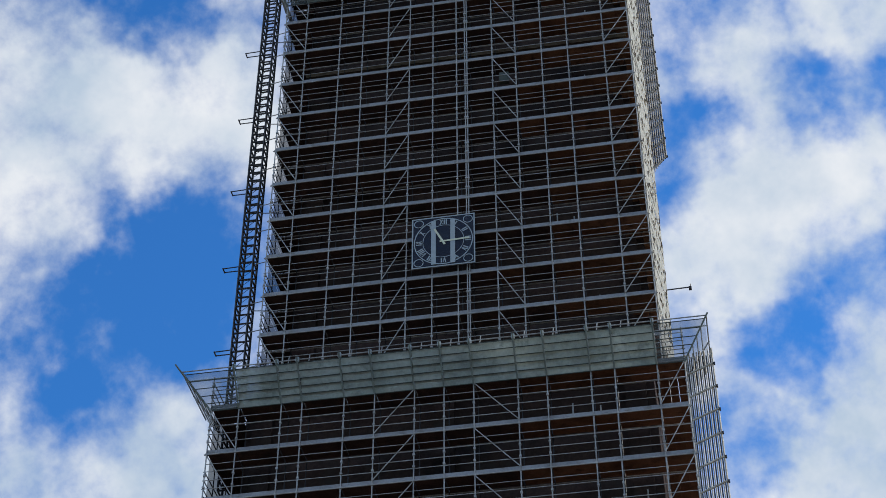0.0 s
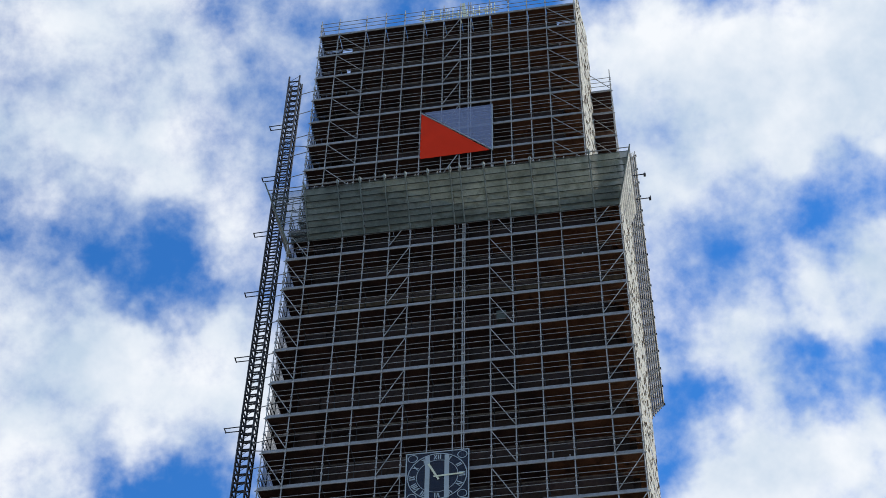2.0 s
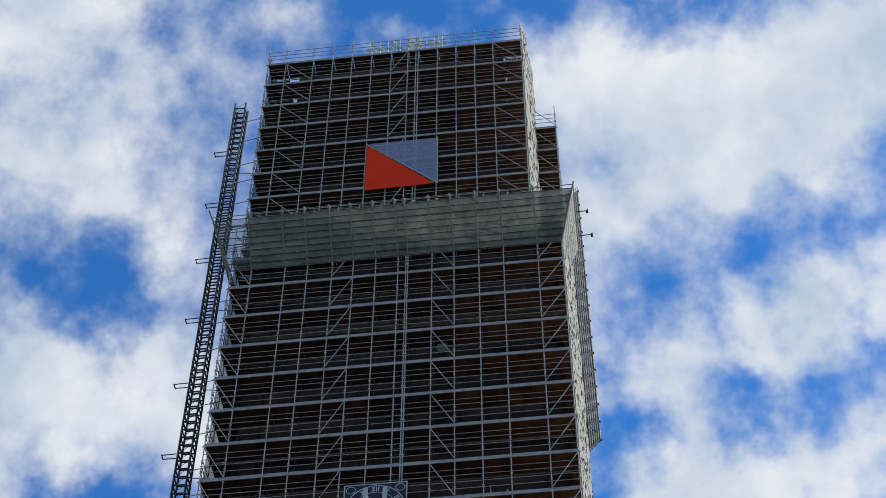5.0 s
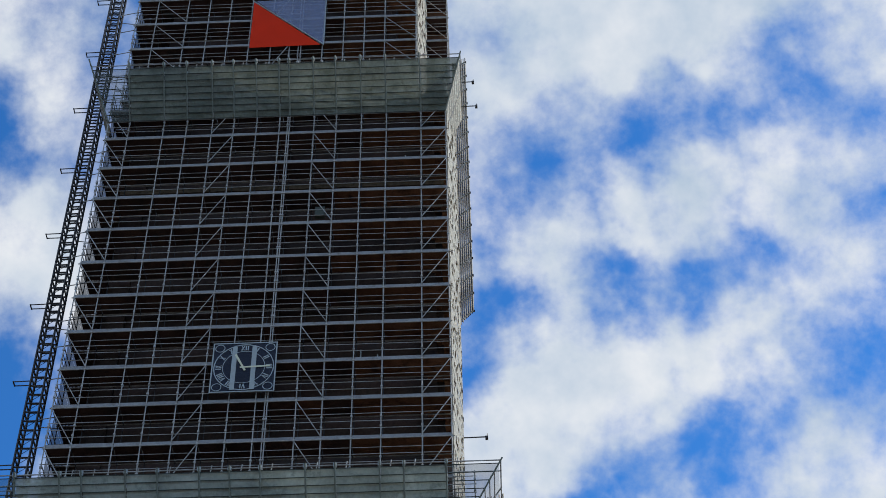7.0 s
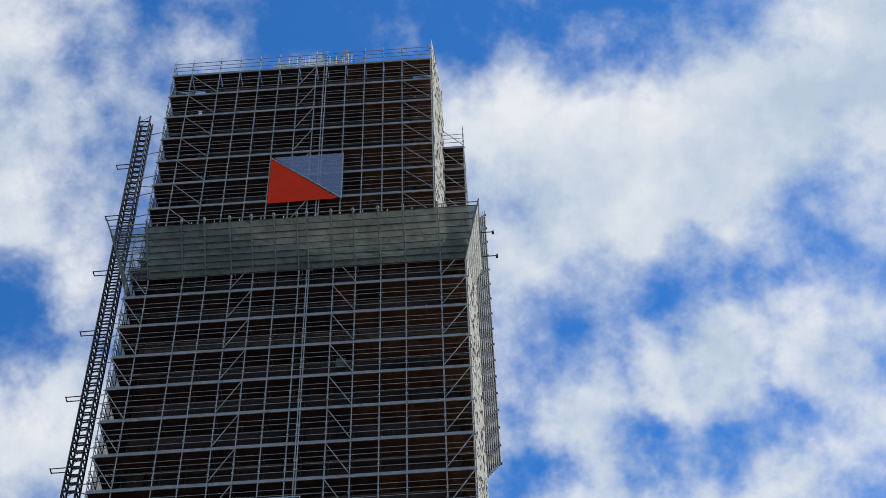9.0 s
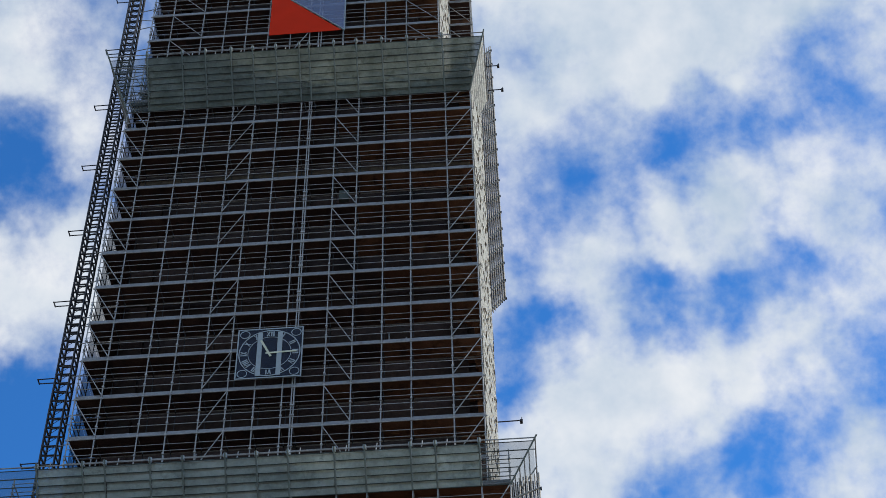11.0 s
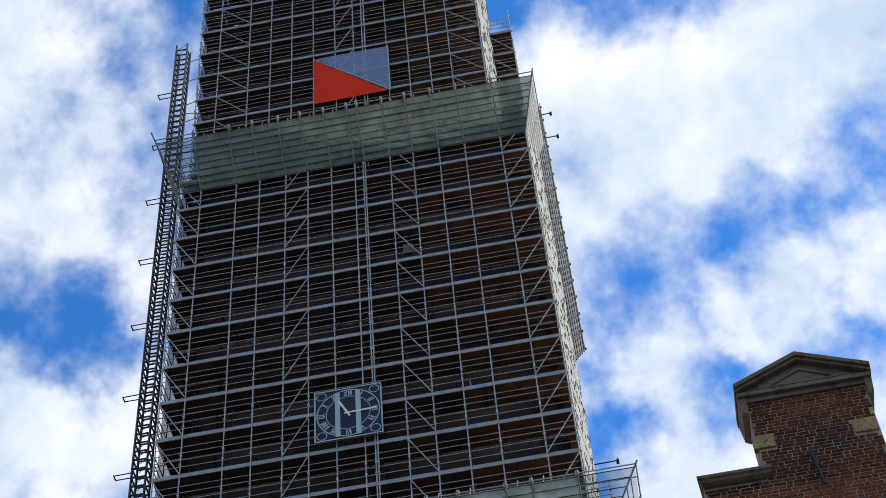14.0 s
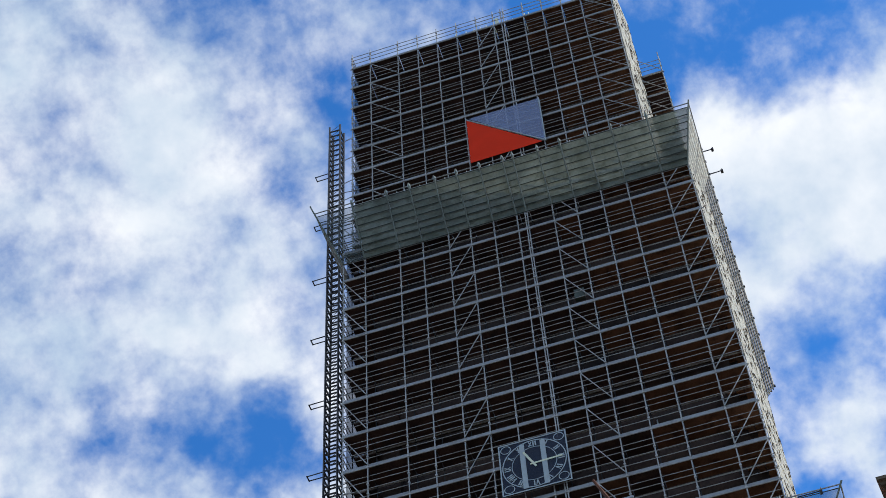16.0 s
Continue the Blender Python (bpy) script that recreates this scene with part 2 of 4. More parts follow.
# ---- building blocks ----
class Geo:
    """Vertices and faces that are gathered into one mesh."""

    def __init__(self):
        self.v, self.f = [], []

    def faces(self, pts, faces):
        n = len(self.v)
        self.v += [tuple(p) for p in pts]
        self.f += [tuple(i + n for i in f) for f in faces]
        return self

    def tube(self, p, q, r=0.027, n=6, r2=None):
        p, q = Vector(p), Vector(q)
        d = (q - p).normalized()
        a = d.orthogonal().normalized()
        b = d.cross(a)
        ring = []
        for c, rad in ((p, r), (q, r if r2 is None else r2)):
            for i in range(n):
                t = 2 * math.pi * i / n
                ring.append(c + (a * math.cos(t) + b * math.sin(t)) * rad)
        fs = [(i, (i + 1) % n, n + (i + 1) % n, n + i) for i in range(n)]
        fs += [tuple(range(n))[::-1], tuple(range(n, 2 * n))]
        return self.faces(ring, fs)

    def box(self, lo, hi):
        (a, b, c), (d, e, f) = lo, hi
        pts = [(a, b, c), (d, b, c), (d, e, c), (a, e, c), (a, b, f), (d, b, f), (d, e, f), (a, e, f)]
        return self.faces(pts, [(3, 2, 1, 0), (4, 5, 6, 7), (0, 1, 5, 4), (1, 2, 6, 5), (2, 3, 7, 6), (3, 0, 4, 7)])

    def prism(self, outline, y0, y1):
        """An outline of (x, z), given anticlockwise as seen from -y, from y0 back to y1."""
        n = len(outline)
        pts = [(x, y0, z) for x, z in outline] + [(x, y1, z) for x, z in outline]
        fs = [tuple(range(n)), tuple(range(n, 2 * n))[::-1]]
        fs += [(i, n + i, n + (i + 1) % n, (i + 1) % n) for i in range(n)]
        return self.faces(pts, fs)

    def slab(self, a, b, c, d, thick):
        """A sheet through four corners, with a thickness."""
        a, b, c, d = map(Vector, (a, b, c, d))
        k = (b - a).cross(d - a).normalized() * thick
        pts = [a, b, c, d, a + k, b + k, c + k, d + k]
        return self.faces(pts, [(3, 2, 1, 0), (4, 5, 6, 7), (0, 1, 5, 4), (1, 2, 6, 5), (2, 3, 7, 6), (3, 0, 4, 7)])

    def mesh(self, name, mat):
        me = bpy.data.meshes.new(name)
        me.from_pydata(self.v, [], self.f)
        me.materials.append(mat)
        bm = bmesh.new()
        bm.from_mesh(me)
        bmesh.ops.recalc_face_normals(bm, faces=bm.faces)
        bm.to_mesh(me)
        bm.free()
        return me


def part(name, geo, mat, parent=None, label="", smooth=False):
    me = geo.mesh(name, mat)
    if smooth:
        me.shade_smooth()
    ob = new(name, me)
    ob.parent = parent
    return tagged(ob, label)


def thing(name, label, category, group="", kind=""):
    return tagged(new(name), label, category, group, kind)


# ---- ground ----
ground = part("ground", Geo().box((-2500, -2500, -0.3), (2500, 2500, 0)), M_PAVE)
tagged(ground, "grey brick-paved street and square", "ground", kind="structure")

# ---- the tower behind its scaffold ----
LOWER_X = [-2.25, -1.17, 0.46, 1.25, 2.85, 4.0, 5.5, 6.6, 7.7, 9.33, 10.4, 12.0, 12.87, 14.4, 15.4]
MID_X = [-0.93, 0.07, 1.67, 2.73, 3.9, 4.89, 5.94, 6.99, 7.45, 8.57, 9.59, 10.74, 11.88, 13.46, 14.59]
UPPER_X = [-0.85, 0.16, 1.70, 2.80, 3.87, 4.96, 6.05, 6.98, 7.55, 8.60, 9.62, 10.64, 11.65, 13.2]


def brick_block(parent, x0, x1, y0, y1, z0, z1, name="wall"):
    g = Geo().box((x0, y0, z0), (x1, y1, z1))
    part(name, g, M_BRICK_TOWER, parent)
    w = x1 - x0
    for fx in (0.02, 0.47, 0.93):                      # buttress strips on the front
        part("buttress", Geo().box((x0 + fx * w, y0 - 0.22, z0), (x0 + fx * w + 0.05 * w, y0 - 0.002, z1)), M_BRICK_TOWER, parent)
    z = z0 + 3.0
    while z < z1:
        part("string_course", Geo().box((x0 - 0.12, y0 - 0.3, z), (x1 + 0.12, y0 - 0.223, z + 0.22)), M_STONE, parent)
        z += 7.5


tower = thing("church_tower", "old dark red brick church tower wrapped in scaffolding", "tower")
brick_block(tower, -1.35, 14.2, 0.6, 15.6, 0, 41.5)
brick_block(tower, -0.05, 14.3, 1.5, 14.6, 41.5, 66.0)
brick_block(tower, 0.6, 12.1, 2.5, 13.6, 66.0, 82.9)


def plank_unit(x0, x1, y0, z):
    g = Geo()
    n = 3
    pts, fs = [], []
    for k in range(n):                                 # ribbed outline along the depth, one piece
        ya, yb = y0 + 0.335 * k, y0 + 0.335 * k + 0.325
        pts += [(ya, -0.06), (yb, -0.06), (yb + 0.002, -0.03), (yb + 0.008, -0.03)]
    outline = pts[:-2] + [(y0 + 0.995, 0.0), (y0, 0.0)]
    m = len(outline)
    v = [(x0, py, z + pz) for py, pz in outline] + [(x1, py, z + pz) for py, pz in outline]
    f = [(i, (i + 1) % m, m + (i + 1) % m, m + i) for i in range(m)] + [tuple(range(m))[::-1], tuple(range(m, 2 * m))]
    return g.faces(v, f)


def scaffold(label, xs, y, decks, z0, z1, braces, depth, hoist=None, top_rail=False):
    """Tubes, decks, rails and braces round three sides of a block. braces: bay and lean of each column of diagonals."""
    s = thing("scaffold", label, "scaffold", "scaffolds on the tower")
    x0, x1, yi, yb = xs[0], xs[-1], y + 1.09, y + depth
    sides = list(xs) + ([hoist] if hoist else [])
    for x in sides:
        part("standard", Geo().tube((x, y, z0), (x, y, z1), 0.027), M_STEEL, s)
    # inner tubes in dark steel: the shade behind the face is put into their colour
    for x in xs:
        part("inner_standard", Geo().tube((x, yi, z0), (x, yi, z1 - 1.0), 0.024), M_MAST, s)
    ys = [y + 2.57 * k for k in range(1, int(depth / 2.57) + 1)]
    for x in (x0, x1):
        for yy in ys:
            part("side_standard", Geo().tube((x, yy, z0), (x, yy, z1), 0.032), M_STEEL, s)
    rng = random.Random(len(decks) + int(z0))
    for z in decks:
        for a, b in zip(xs, xs[1:]):                   # one deck unit of three planks to a bay
            dz = rng.uniform(-0.008, 0.008)
            # brown boards from about 62 to 72% of the width on, dark planks before
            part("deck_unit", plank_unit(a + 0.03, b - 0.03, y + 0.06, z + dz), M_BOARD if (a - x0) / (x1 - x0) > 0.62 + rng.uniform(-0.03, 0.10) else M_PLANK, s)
        # side decks: dark planks on the left, brown boards on the right
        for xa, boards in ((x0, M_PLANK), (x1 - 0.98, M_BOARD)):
            g = Geo()
            yy = yi + 0.1
            while yy < yb - 1:
                for k in range(3):
                    xx = xa + 0.02 + 0.32 * k
                    g.box((xx, yy, z - 0.06), (xx + 0.30, yy + 2.4, z))
                yy += 2.57
            tagged(part("side_deck", g, boards, s), kind="stuff")
        for a, b in zip(xs, xs[1:]):
            part("toe_board", Geo().box((a + 0.03, y + 0.02, z - 0.05), (b - 0.03, y + 0.05, z + 0.10 + rng.uniform(-0.012, 0.012))), M_DECK, s)
        g = Geo()
        g.box((x1 - 0.03, y + 0.06, z + 0.005), (x1, yb - 0.5, z + 0.15))
        g.box((x0, y + 0.06, z + 0.005), (x0 + 0.03, yb - 0.5, z + 0.15))
        tagged(part("side_toe_board", g, M_DECK, s), kind="stuff")
        part("ledger", Geo().tube((x0 - 0.1, y, z - 0.09), (x1 + 0.1, y, z - 0.09), 0.027), M_STEEL, s)
        part("inner_ledger", Geo().tube((x0 - 0.05, yi, z - 0.09), (x1 + 0.05, yi, z - 0.09), 0.025), M_STEEL, s)
        if z + 1.0 < z1:
            for h in (0.42, 0.78, 1.15):
                sag = rng.uniform(-0.015, 0.015)
                part("guard_rail", Geo().tube((x0 - 0.06, y, z + h + sag), (x1 + 0.06, y, z + h - sag), 0.0175), M_STEEL, s)
                for x in (x0, x1):
                    part("side_rail", Geo().tube((x, y, z + h), (x, yb - 0.5, z + h), 0.023), M_STEEL, s)
            if z + 2 < z1:
                part("inner_rail", Geo().tube((x0, y + 0.1, z + 1.55), (x1, y + 0.1, z + 1.55), 0.016), M_STEEL, s)
        g = Geo()
        for x in sides:                                # couplers, and a transom below the planks
            # transoms darkened likewise, for the shade under the decks
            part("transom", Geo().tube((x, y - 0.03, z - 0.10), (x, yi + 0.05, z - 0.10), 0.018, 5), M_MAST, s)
            for h in (-0.09, 0.5, 1.0):
                if z + h < z1:
                    g.box((x - 0.042, y - 0.042, z + h - 0.04), (x + 0.042, y + 0.042, z + h + 0.04))
        tagged(part("coupler", g, M_STEEL, s), kind="stuff")
        if z + 1.8 < z1:
            for bay, lean in braces:
                a, b = xs[bay], xs[bay + 1]
                if lean < 0:
                    a, b = b, a
                part("brace", Geo().tube((a, y - 0.05, z + 0.05), (b, y - 0.05, z + 1.85), 0.021), M_STEEL, s)
            for x in (x0, x1):
                for k in range(0, len(ys) - 1, 2):
                    part("brace", Geo().tube((x, ys[k], z), (x, ys[k + 1], z + 1.9), 0.022), M_STEEL, s)
    # board packs and short pipes against the wall on a few lifts
    for z in decks[1:-1:2]:
        g = Geo()
        for k in range(3):
            x = rng.uniform(x0 + 0.75 * (x1 - x0), x1 - 0.1 * (x1 - x0))
            g.tube((x, yi - 0.1, z), (x + rng.uniform(-0.05, 0.05), yi - 0.1, z + rng.uniform(0.6, 1.4)), 0.03)
        part("loose_pipe", g, M_STEEL, s)
    if top_rail:
        for h in (0.5, 1.0):
            part("guard_rail", Geo().tube((x0, yb - 0.5, decks[-1] + h), (x1, yb - 0.5, decks[-1] + h), 0.023), M_STEEL, s)
    return s


low = scaffold("galvanised steel tube scaffold round the base of the tower", LOWER_X, -1.0, [20 + 2 * k for k in range(11)], 0.0, 41.4,
               [(0, -1), (5, 1), (8, -1), (13, 1)], 17.5)
mid = scaffold("galvanised steel tube scaffold round the middle storey of the tower", MID_X, 0.0, [42 + 2 * k for k in range(12)], 40.0, 66.4,
               [(0, -1), (4, 1), (9, -1), (13, 1)], 15.6, 7.36)
top = scaffold("galvanised steel tube scaffold closing off the tower top", UPPER_X, 0.95, [65.9 + 2 * k for k in range(9)], 64.0, 83.35,
               [(1, -1), (6, 1), (12, -1)], 13.0, 7.42, True)


# ---- added flank sheets: dark on the left, pale on the sunlit right ----
# half-clear dark sheet, added so that the left flank reads dark
M_DARK_FLANK = material("dark_flank_sheet", (0.032, 0.036, 0.046), 0.85, 0, 0.3, 1.5, 18, 0.2, alpha=0.5)
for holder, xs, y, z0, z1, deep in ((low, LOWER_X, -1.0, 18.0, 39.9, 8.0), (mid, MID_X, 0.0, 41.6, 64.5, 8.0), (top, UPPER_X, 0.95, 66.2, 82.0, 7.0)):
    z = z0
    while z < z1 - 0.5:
        part("side_net", Geo().box((xs[0] + 0.05, y + 0.25, z), (xs[0] + 0.062, y + deep, min(z + 1.95, z1))), M_DARK_FLANK, holder, "dark see-through sheet added to darken the shaded flank")
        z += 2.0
# pale sheet in place of the sunlit side tubes, brightness put into its colour
M_PALE_FLANK = material("pale_flank_sheet", (0.80, 0.77, 0.70), 0.8, 0, 0.3, 6, 22, 0.4, dirt=(0.40, 0.36, 0.30), through_light=0.5)
speckle_rng = random.Random(3)
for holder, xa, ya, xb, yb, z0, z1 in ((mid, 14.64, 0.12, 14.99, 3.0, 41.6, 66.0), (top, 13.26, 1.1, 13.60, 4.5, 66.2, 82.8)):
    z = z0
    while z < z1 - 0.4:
        part("debris_net", Geo().slab((xa, ya, z), (xb, yb, z), (xb, yb, z + 1.86), (xa, ya, z + 1.86), 0.015), M_PALE_FLANK, holder, "pale slanted sheet standing in for the sunlit flank scaffold")
        g = Geo()                                      # random dark plates, added to speckle the pale sheet
        for k in range(26):
            f, h = speckle_rng.random(), z + speckle_rng.uniform(0.0, 1.8)
            w = speckle_rng.uniform(0.02, 0.11)
            xx, yy = xa + (xb - xa) * f, ya + (yb - ya) * f
            g.box((xx + 0.012, yy, h), (xx + 0.04, yy + 6 * w, h + speckle_rng.uniform(0.05, 0.22)))
        tagged(part("net_fixing", g, M_STONE, holder), kind="stuff")
        z += 2.0


# ---- protective fans ----
def fan(label, xs, yh, zh, x_out, yt, zt, bands, depth, cloth, closed=False):
    """Sloping sheets on ribs that lean out from the scaffold, round the front and both sides."""
    s = thing("protective_fan", label, "scaffold fan", "protective fans on the tower")
    n = len(xs) - 1
    hinge = [Vector((x, yh, zh)) for x in xs]
    tip = [Vector((x, yt, zt)) for x in xs]
    tip[0].x -= x_out
    tip[n].x += x_out
    yb = yh + depth
    rng = random.Random(int(zh))
    slope_dir = (tip[1] - hinge[1]).normalized()
    under = Vector((0, slope_dir.z * -1, slope_dir.y)).normalized()   # the face that is seen from below
    for i in range(n):                                 # lapped sheets, band by band
        mat = M_NET if i == 0 or (i == n - 1 and not closed) else cloth
        for k in range(bands):
            f0, f1 = 0.93 * k / bands, 0.93 * (k + 1) / bands
            a, b = hinge[i].lerp(tip[i], f0), hinge[i + 1].lerp(tip[i + 1], f0)
            c, d = hinge[i + 1].lerp(tip[i + 1], f1), hinge[i].lerp(tip[i], f1)
            e = (b - a).normalized() * (0.02 + rng.uniform(0, 0.02))
            lap = under * (0.035 + rng.uniform(0, 0.02))
            part("sheet", Geo().slab(a + e + lap, b - e + lap, c - e, d + e, 0.008), mat, s)
    for i in range(n + 1):
        out = (tip[i] - hinge[i]).normalized()
        drop = under * 0.085
        part("rib", Geo().tube(hinge[i] + drop, tip[i] + drop + out * (0.12 if i else 0.38), 0.034), M_RIB, s)
        if 0 < i < n:
            part("clamp", Geo().box(tuple(tip[i] + Vector((-0.06, -0.06, -0.10))), tuple(tip[i] + Vector((0.06, 0.06, 0.08)))), M_MARK, s)
    for k in range(bands + 1):
        f = 0.93 * k / bands
        a, b = hinge[0].lerp(tip[0], f), hinge[n].lerp(tip[n], f)
        o = under * 0.06
        part("purlin", Geo().tube(a + o, b + o, 0.019), M_LAP, s)
    part("top_rail", Geo().tube(tip[0], tip[n], 0.026), M_STEEL, s)
    inner = Vector((0, 0.75, 0.1))
    part("top_rail", Geo().tube(tip[0] + inner, tip[n] + inner, 0.024), M_STEEL, s)
    for i in range(1, n, 1):                            # stubs behind the top edge
        p = hinge[i].lerp(tip[i], 0.9) + Vector((0.35, 0.15, 0))
        part("stub", Geo().tube(p, p + Vector((0.06, -0.05, 0.45)), 0.022), M_STEEL, s)
    for side, i in ((-1, 0), (1, n)):                   # returns along the sides
        h, t = hinge[i], tip[i]
        m = 2
        for k in range(m):
            a, b = (h + Vector((0, (yb - yh) * j / m, 0)) for j in (k, k + 1))
            c, d = (Vector((t.x, t.y + (yb - yt) * j / m, t.z)) for j in (k + 1, k))
            c, d = b + (c - b) * 0.93, a + (d - a) * 0.93
            # the closed right return is paler: sunlight put into its colour
            part("side_sheet", Geo().slab(a, b, c, d, 0.012), M_PALE_FLANK if closed and side > 0 else M_NET, s)
            part("rib", Geo().tube(a, a + (d - a) * 1.1, 0.03), M_STEEL, s)
        part("top_rail", Geo().tube(t, (t.x, yb, t.z), 0.026), M_STEEL, s)
        for k in range(1, bands):
            f = 0.93 * k / bands
            p = h.lerp(t, f)
            part("purlin", Geo().tube(p, (p.x, yb, p.z), 0.022), M_STEEL, s)
    return s


fan_low = fan("green-grey sheeted protective fan leaning out over the lower scaffold", LOWER_X, -1.0, 39.85, 0.95, -2.0, 41.05, 5, 2.2, M_SHEET_PALE)
fan_high = fan("green-grey sheeted protective fan leaning out below the banner", MID_X, -0.03, 63.15, 0.75, -1.7, 65.17, 8, 2.2, M_SHEET, True)


# ---- lattice mast of the hoist ----
def mast():
    s = thing("hoist_mast", "dark steel lattice hoist mast tied to the scaffold", "mast")
    x0, x1, y0, y1 = -4.66, -4.02, 7.68, 8.32
    corners = [(x0, y0), (x1, y0), (x1, y1), (x0, y1)]
    z0, z1, step = 42.0, 88.3, 0.52
    for x, y in corners:
        part("chord", Geo().tube((x, y, z0), (x, y, z1), 0.06), M_MAST, s)
    z = z0
    while z < z1 - 0.1:
        for (ax, ay), (bx, by) in zip(corners, corners[1:] + corners[:1]):
            part("rung", Geo().tube((ax, ay, z), (bx, by, z), 0.045, 5), M_MAST, s)
        part("lacing", Geo().tube((x0, y0, z), (x1, y0, z + step), 0.014, 5), M_MAST, s)
        z += step
    for k in range(9):
        z = 49.4 + 4.86 * k
        if z > 86:
            break
        b = part("bracket", Geo().tube((x0 - 0.80, y0, z), (x0, y0, z + 0.02), 0.03), M_MAST, s)
        part("bracket_arm", Geo().tube((x0 - 0.80, y0 + 0.28, z), (x0, y0 + 0.28, z), 0.03), M_MAST, b)
        part("bracket_end", Geo().tube((x0 - 0.80, y0 - 0.03, z), (x0 - 0.80, y0 + 0.31, z), 0.035), M_MAST, b)
    for k in range(21):
        z = 46.0 + 2 * k + (0.35 if k % 3 else 0.0)
        part("tie", Geo().tube((x1, 7.75, z), (-0.6, 7.2, z + 0.05), 0.026), M_STEEL, s)
        if k % 3 == 0:
            part("tie", Geo().tube((x1, 8.25, z), (-0.6, 8.9, z + 0.05), 0.026), M_STEEL, s)
    return s


mast()


# ---- projecting bays at the tower's flank ----
def side_screen(label, x0, x1, y, z0, z1, step, rise, tied=False):
    s = thing("flank_scaffold", label, "scaffold", "flank scaffolds")
    n = 8
    for k in range(n):
        x = x0 + (x1 - x0) * k / (n - 1)
        foot = z0 - rise * (1 - k / (n - 1))
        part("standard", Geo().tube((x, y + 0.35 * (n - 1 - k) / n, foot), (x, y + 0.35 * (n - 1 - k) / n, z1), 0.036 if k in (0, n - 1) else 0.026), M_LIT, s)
    # dark strips added behind the standards, in place of the shaded gaps
    for k in range(n - 1):
        x = x0 + (x1 - x0) * (k + 0.5) / (n - 1)
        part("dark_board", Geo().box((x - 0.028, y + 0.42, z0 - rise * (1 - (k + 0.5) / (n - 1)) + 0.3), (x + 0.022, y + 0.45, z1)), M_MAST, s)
    if tied:                                           # held off the scaffold behind the corner
        for z in (z0 + 1, z0 + 5, z0 + 9, z0 + 13):
            part("tie", Geo().tube((x0 - 0.6, y, z), (x0 + 0.05, y, z), 0.025), M_STEEL, s)
    z = z0
    while z < z1:
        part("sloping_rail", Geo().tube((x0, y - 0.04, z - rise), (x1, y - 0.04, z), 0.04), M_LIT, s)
        part("coupler", Geo().box((x1 - 0.03, y - 0.05, z - 0.045), (x1 + 0.08, y + 0.05, z + 0.045)), M_MAST, s)
        z += step
    return s


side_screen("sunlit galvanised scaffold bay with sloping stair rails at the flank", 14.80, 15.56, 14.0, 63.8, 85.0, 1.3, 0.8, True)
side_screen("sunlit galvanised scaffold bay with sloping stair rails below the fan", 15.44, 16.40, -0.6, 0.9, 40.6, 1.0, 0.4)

rear = scaffold("narrow scaffold bay closed off in front of the tower flank", [13.35, 14.68], 4.2, [62 + 2 * k for k in range(9)], 41.0, 79.9, [(0, -1)], 6.0)
part("dark_netting", Geo().box((13.4, 5.25, 41), (14.6, 5.3, 78.6)), M_BOARD, rear)


